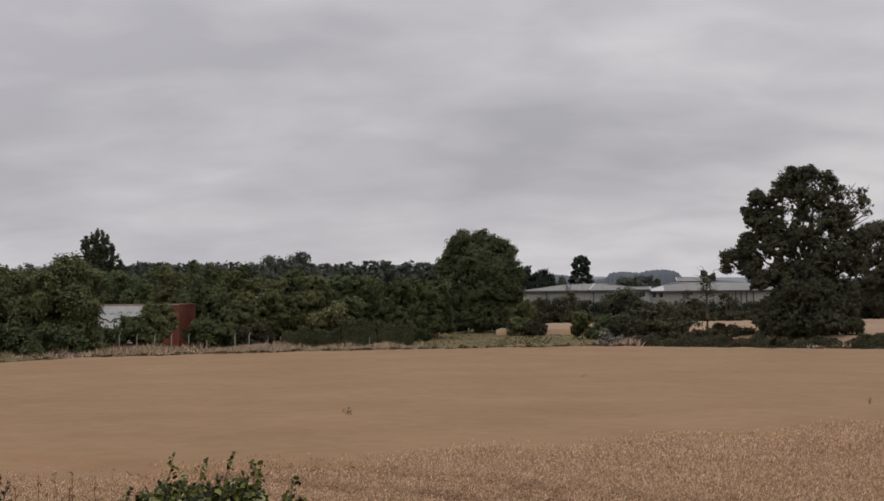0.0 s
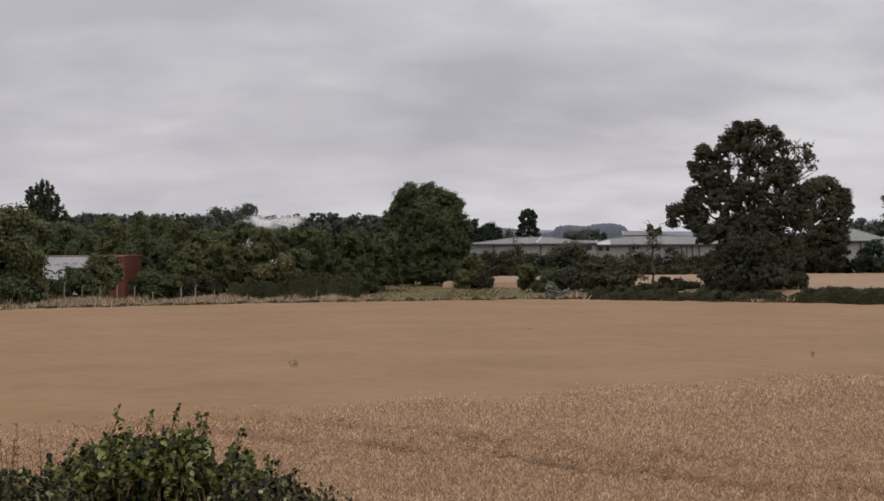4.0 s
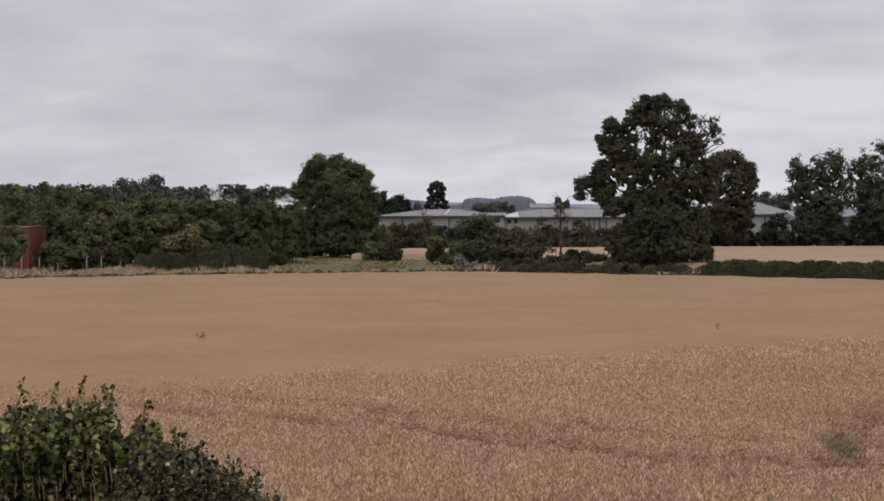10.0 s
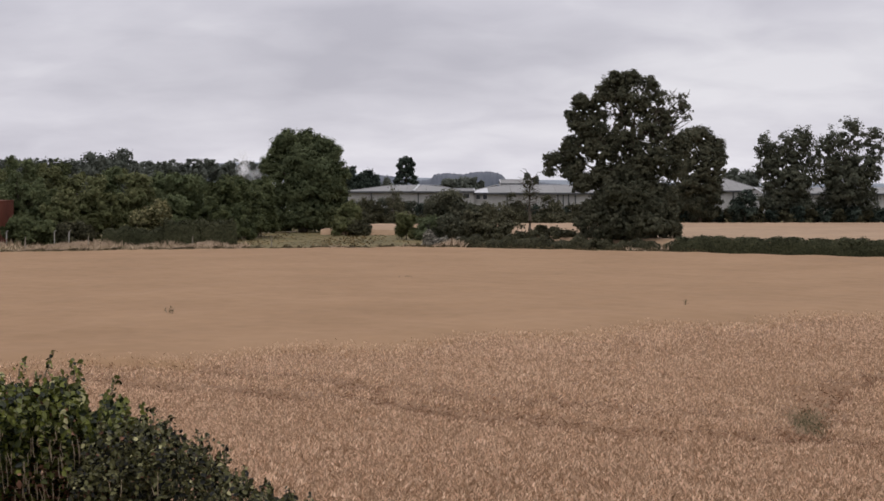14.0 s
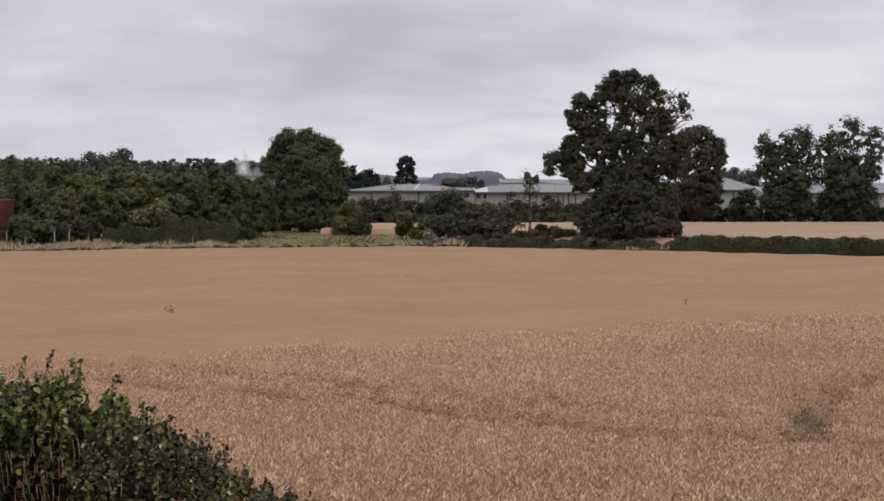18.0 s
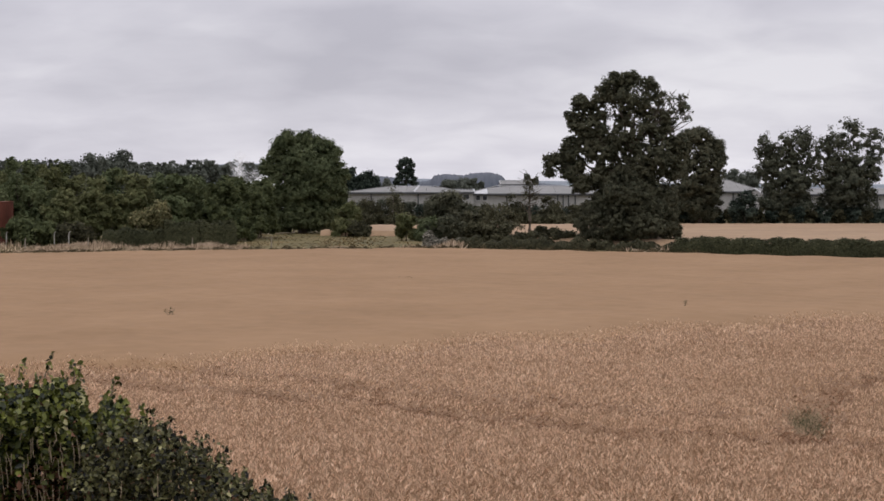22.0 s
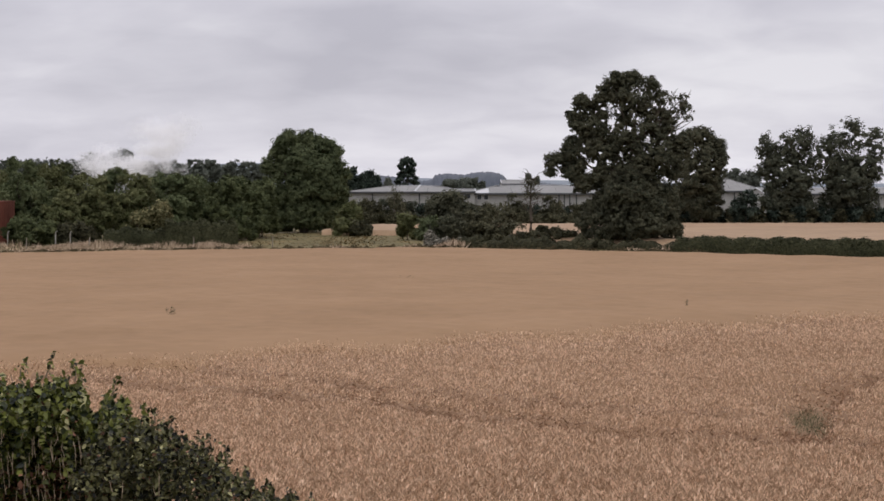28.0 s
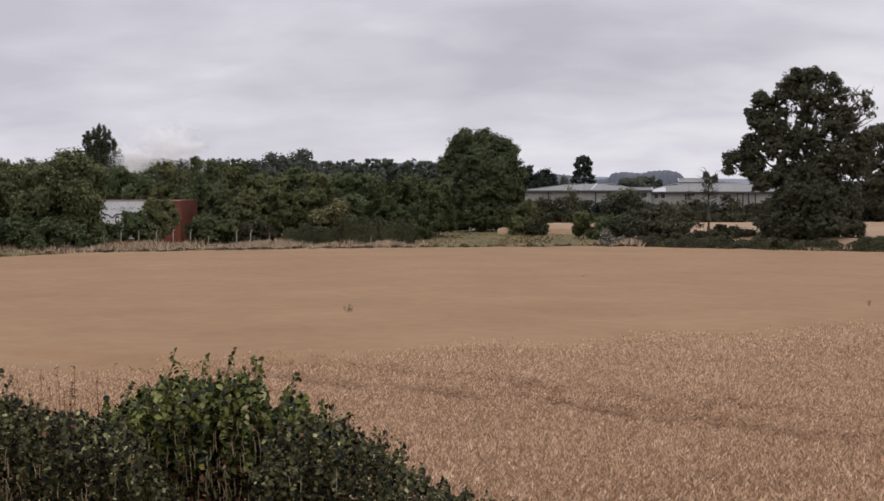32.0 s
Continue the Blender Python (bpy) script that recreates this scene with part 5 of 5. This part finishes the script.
def near_shrub(name, d, tops, seed, mat, label, size, count, shoots, deep, dead=0.0, canes=0, jagged=0.45):
    """A shrub on the bank. tops: its outline as bearing and level; leaves lie thick under it."""
    rng = np.random.default_rng(seed)
    b0 = sum(q[0] for q in tops) / len(tops)
    at = spot((b0 - 784) / 3.05, d)
    foot = float(ground_height(np.array(at.x), np.array(at.y)))
    root = thing(name, (at.x, at.y, foot), label, "shrub")
    us, vs = [q[0] for q in tops], [q[1] for q in tops]
    u = rng.uniform(min(us), max(us), count)
    back = rng.uniform(-0.5, 0.5, count)
    jag = jagged * sum(q * np.sin(u * w + seed * q) for q, w in ((0.035, 0.17), (0.028, 0.39), (0.02, 0.71)))
    top = EYE + (335 - np.interp(u, us, vs)) / 3050 * d - foot + jag
    # denser towards the top and front, where the light falls
    drop = np.where(rng.uniform(0, 1, count) < 0.42, rng.exponential(0.30, count), rng.uniform(0, 1.4, count))
    z = top - 0.03 - drop - 0.22 * np.abs(back) ** 1.5 * 2 - 0.04 * np.abs(np.sin(u * 0.21 + seed)) - 0.05 * np.abs(np.sin(u * 0.083 + back * 5 + seed))
    y = back * deep + 0.12 * np.sin(u * 0.15)
    x = (u - 784) / 3050 * (d + y) - at.x
    keep = z > 0.02
    x, y, z = x[keep], y[keep], z[keep]
    c = np.stack([x, y, z], 1)
    brown = rng.uniform(0, 1, len(c)) < 0.025 + dead * smooth(0.50, 1.05, (top[keep] - z))
    # pale leaves gather near the top, where the painted glints belong
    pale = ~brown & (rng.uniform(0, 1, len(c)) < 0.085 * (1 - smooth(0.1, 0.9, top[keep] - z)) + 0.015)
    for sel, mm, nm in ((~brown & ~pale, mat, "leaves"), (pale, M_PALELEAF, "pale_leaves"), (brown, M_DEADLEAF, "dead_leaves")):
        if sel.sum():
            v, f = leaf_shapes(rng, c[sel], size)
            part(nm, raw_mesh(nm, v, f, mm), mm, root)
    for k in range(14):
        uu = rng.uniform(min(us), max(us))
        tt = EYE + (335 - np.interp(uu, us, vs)) / 3050 * d - foot - rng.uniform(0.05, 0.5)
        xx = (uu - 784) / 3050 * d - at.x
        if tt < 0.2:
            continue
        part("stem", tube(bmesh.new(), wander(rng, (xx * 0.5, rng.normal(0, 0.1), -0.02), (xx, rng.uniform(-0.5, 0.5) * deep, tt), 6, 0.04), [0.008, 0.007, 0.006, 0.005, 0.004, 0.002], 5), M_BARK, root)
    for su, sv, ll in shoots:
        tipz = EYE + (335 - sv) / 3050 * d - foot
        xx = (su - 784) / 3050 * d - at.x
        line = wander(rng, (xx + rng.normal(0, 0.05), 0, tipz - ll), (xx, 0, tipz), 5, 0.04)
        sh = part("shoot", tube(bmesh.new(), line, [0.006, 0.005, 0.004, 0.003, 0.002], 5), M_CANE, root)
        pts = []
        for i in range(20):
            f = (i / 19) ** 0.8
            p = Vector(line[0]).lerp(line[-1], f)
            s = 0.04 * (1.15 - f)
            pts.append(p + Vector((rng.normal(0, s), rng.normal(0, s), 0.0)))
        v, f = leaf_shapes(rng, np.asarray(pts), size * 0.85)
        part("shoot_leaves", raw_mesh("shoot_leaves", v, f, mat), mat, sh)
    for k in range(canes):
        uu = rng.uniform(min(us) + 20, max(us) - 20)
        xx = (uu - 784) / 3050 * (d - deep * 0.5) - at.x
        tt = EYE + (335 - np.interp(uu, us, vs)) / 3050 * d - foot - rng.uniform(0.30, 0.95)
        part("cane", tube(bmesh.new(), wander(rng, (xx + rng.normal(0, 0.014), -deep * 0.54, tt - rng.uniform(0.05, 0.16)), (xx, -deep * 0.56, tt), 4, 0.03), [0.0028, 0.0028, 0.0025, 0.0018], 5), M_STRAWCANE, root)
    return root


near_shrub("hazel_shrub", 12.0, [(-165, 745), (-150, 714), (-120, 716), (-97, 690), (-60, 672), (-20, 660), (20, 664), (60, 660), (110, 654), (140, 664), (156, 708), (170, 708), (190, 684), (215, 694), (240, 726), (270, 750), (290, 790)], 91,
           M_HAZEL, "leafy green hazel shrub with upright shoots", 0.050, 27000, [(-20, 628, 0.22), (92, 626, 0.20), (40, 640, 0.15), (125, 642, 0.15), (-100, 690, 0.18), (205, 672, 0.15), (250, 720, 0.14), (140, 645, 0.2)], 1.1, 0.8, 260, 0.55)
near_shrub("bramble_shrub", 11.4, [(120, 800), (180, 735), (240, 728), (285, 732), (320, 755), (355, 772), (390, 796), (440, 836), (490, 858), (540, 870), (590, 888), (640, 920)], 92,
           M_BRAMBLE, "dark arching bramble with small leaves", 0.037, 24000, [(345, 768, 0.14), (300, 742, 0.12), (395, 796, 0.12), (365, 775, 0.12), (270, 728, 0.1)], 1.2, 0.25, 60)
near_shrub("bramble_shrub", 11.2, [(-520, 720), (-420, 690), (-350, 690), (-300, 708), (-250, 724), (-200, 724), (-150, 732), (-110, 742), (-75, 775), (-40, 840), (0, 900), (30, 930)], 93,
           M_BRAMBLE, "dark tangled bramble with small leaves", 0.037, 34000, [(-345, 668, 0.15), (-330, 680, 0.12)], 1.2, 0.45, 70)


def dry_stalks():
    rng = np.random.default_rng(95)
    for u, v in ((-268, 668), (-240, 664), (-226, 690), (-200, 662), (-196, 690), (-180, 686), (-310, 690), (-252, 700), (-214, 705)):
        d = 11.6 + rng.uniform(-0.3, 0.3)
        at = spot((u - 784) / 3.05, d)
        foot = float(ground_height(np.array(at.x), np.array(at.y)))
        top = EYE + (335 - v) / 3050 * d - foot
        root = thing("dry_stalk", (at.x, at.y, foot), "thin brown seeding dock stalk above the bramble", "weed", "dry stalks")
        line = wander(rng, (0, 0, -0.02), (rng.normal(0, 0.05), 0, top), 7, 0.01)
        part("stem", tube(bmesh.new(), line, [0.0055, 0.005, 0.0045, 0.004, 0.0035, 0.003, 0.002], 5), M_SEED, root)
        pts = np.asarray([Vector(line[-1]) + Vector((rng.normal(0, 0.012), rng.normal(0, 0.012), -0.05 * rng.integers(0, 5) - rng.uniform(0, 0.02))) for _ in range(22)])
        tagged(part("seed_head", leaf_mesh("seed_head", pts, 0.016, rng, M_SEED), M_SEED, root), kind="stuff")


dry_stalks()


# ---- steam of the hidden train ----
def steam_puff(rng, radius, flakes, squash=0.75):
    """A rigid puff: droplets thick in the middle and thinning outward."""
    d = rng.normal(0, 1, (flakes, 3))
    d /= np.linalg.norm(d, axis=1, keepdims=True)
    sub = rng.normal(0, radius * 0.42, (9, 3))
    c = sub[rng.integers(0, 9, flakes)] + d * (radius * 0.62 * rng.uniform(0, 1, flakes) ** 0.55)[:, None]
    c[:, 2] *= squash
    a = rng.normal(0, 1, (flakes, 3, 3)) * 0.042
    v = (c[:, None, :] + a).reshape(-1, 3)
    return raw_mesh("puff", v, np.arange(flakes * 3).reshape(-1, 3), M_STEAM)


STEAM_D = 300.0
steam = thing("steam_plume", spot(-158.7, STEAM_D), "white steam drifting from a train behind the trees", "steam")
steam.matrix_world = Matrix.Identity(4)
puffs = []
rng_steam = np.random.default_rng(99)


def puff(radius, flakes, rows, squash=0.75):
    """One puff; rows: seconds, bearing and level of its middle."""
    puffs.append((part("puff", steam_puff(rng_steam, radius, flakes, squash), M_STEAM, steam), rows))


puff(3.0, 9282, [(0, -198.0, -17.0), (2, -182.3, -9.0), (3, -175.7, 10.8), (4, -163.6, 9.8), (7, -132.5, 10.2), (8, -125.9, 10.5), (9, -118.7, 10.8), (10, -103.0, 1.0), (11, -88.2, -1.6), (21, -86.6, -1.0), (23, -112.0, 8.0), (24, -118.0, 11.0), (25.5, -127.5, 14.8), (28, -167.9, 21.3), (30.5, -217.7, 26.2), (32, -256.0, 22.0)], 0.5)
puff(2.6, 7098, [(0, -207.9, -17.0), (2, -189.8, -9.0), (3, -184.3, 11.5), (4, -178.4, 11.5), (7, -147.2, 8.9), (8, -139.7, 9.5), (9, -130.8, 9.8), (10, -110.2, 3.6), (11, -91.5, -0.3), (21, -91.5, 0.0), (23, -118.0, 8.5), (25.5, -135.7, 11.5), (28, -178.4, 14.8), (30.5, -227.5, 19.7), (32, -284.0, 18.0)], 0.5)
puff(4.8, 33852, [(0, -217.7, -17.0), (4, -189.8, -17.0), (7, -165.2, -17.0), (9, -148.9, -17.0), (12, -86.6, -17.0), (21, -86.6, -17.0), (23, -98.0, -8.0), (24, -110.0, 4.0), (25.5, -142.3, 10.5), (28, -186.6, 11.5), (30.5, -234.1, 16.4), (32, -296.0, 17.0)])
puff(5.8, 48047, [(0, -224.3, -17.0), (9, -112.8, -17.0), (19, -84.9, -17.0), (21.5, -89.8, -17.0), (23, -98.0, -8.0), (24, -112.0, 7.0), (25, -121.0, 14.0), (25.5, -125.9, 18.0), (28, -170.2, 29.5), (30.5, -221.0, 35.1), (32, -277.0, 26.0)])
puff(2.2, 4200, [(0, -186.6, -17.0), (4, -181.0, -6.0), (7, -168.5, 8.9), (9, -161.3, 10.5), (11, -132.5, 7.5), (13, -113.4, 12.1), (17, -113.4, 12.1), (19, -114.1, 12.1), (20, -116.1, 13.4), (23, -116.1, 11.5), (25.5, -119.3, 12.8), (28, -158.7, 14.1), (30.5, -211.1, 18.0), (32, -250.0, 17.0)], 1.0)
puff(5.0, 36036, [(0, -227.5, -17.0), (9, -116.1, -17.0), (19, -86.6, -17.0), (23, -112.8, -3.3), (25.5, -148.9, 5.6), (28, -194.8, 9.5), (30.5, -247.2, 14.8), (32, -288.0, 14.0)])


def motions():
    for k, (ob, rows) in enumerate(puffs):
        keyed = []
        for t, b, e in rows:
            p = spot(b, STEAM_D + k * 1.5, level(e, STEAM_D))
            keyed.append((t, pose(p.x, p.y, p.z, 0, 0, t * 1.2)))
        walk(ob, keyed)


motions()
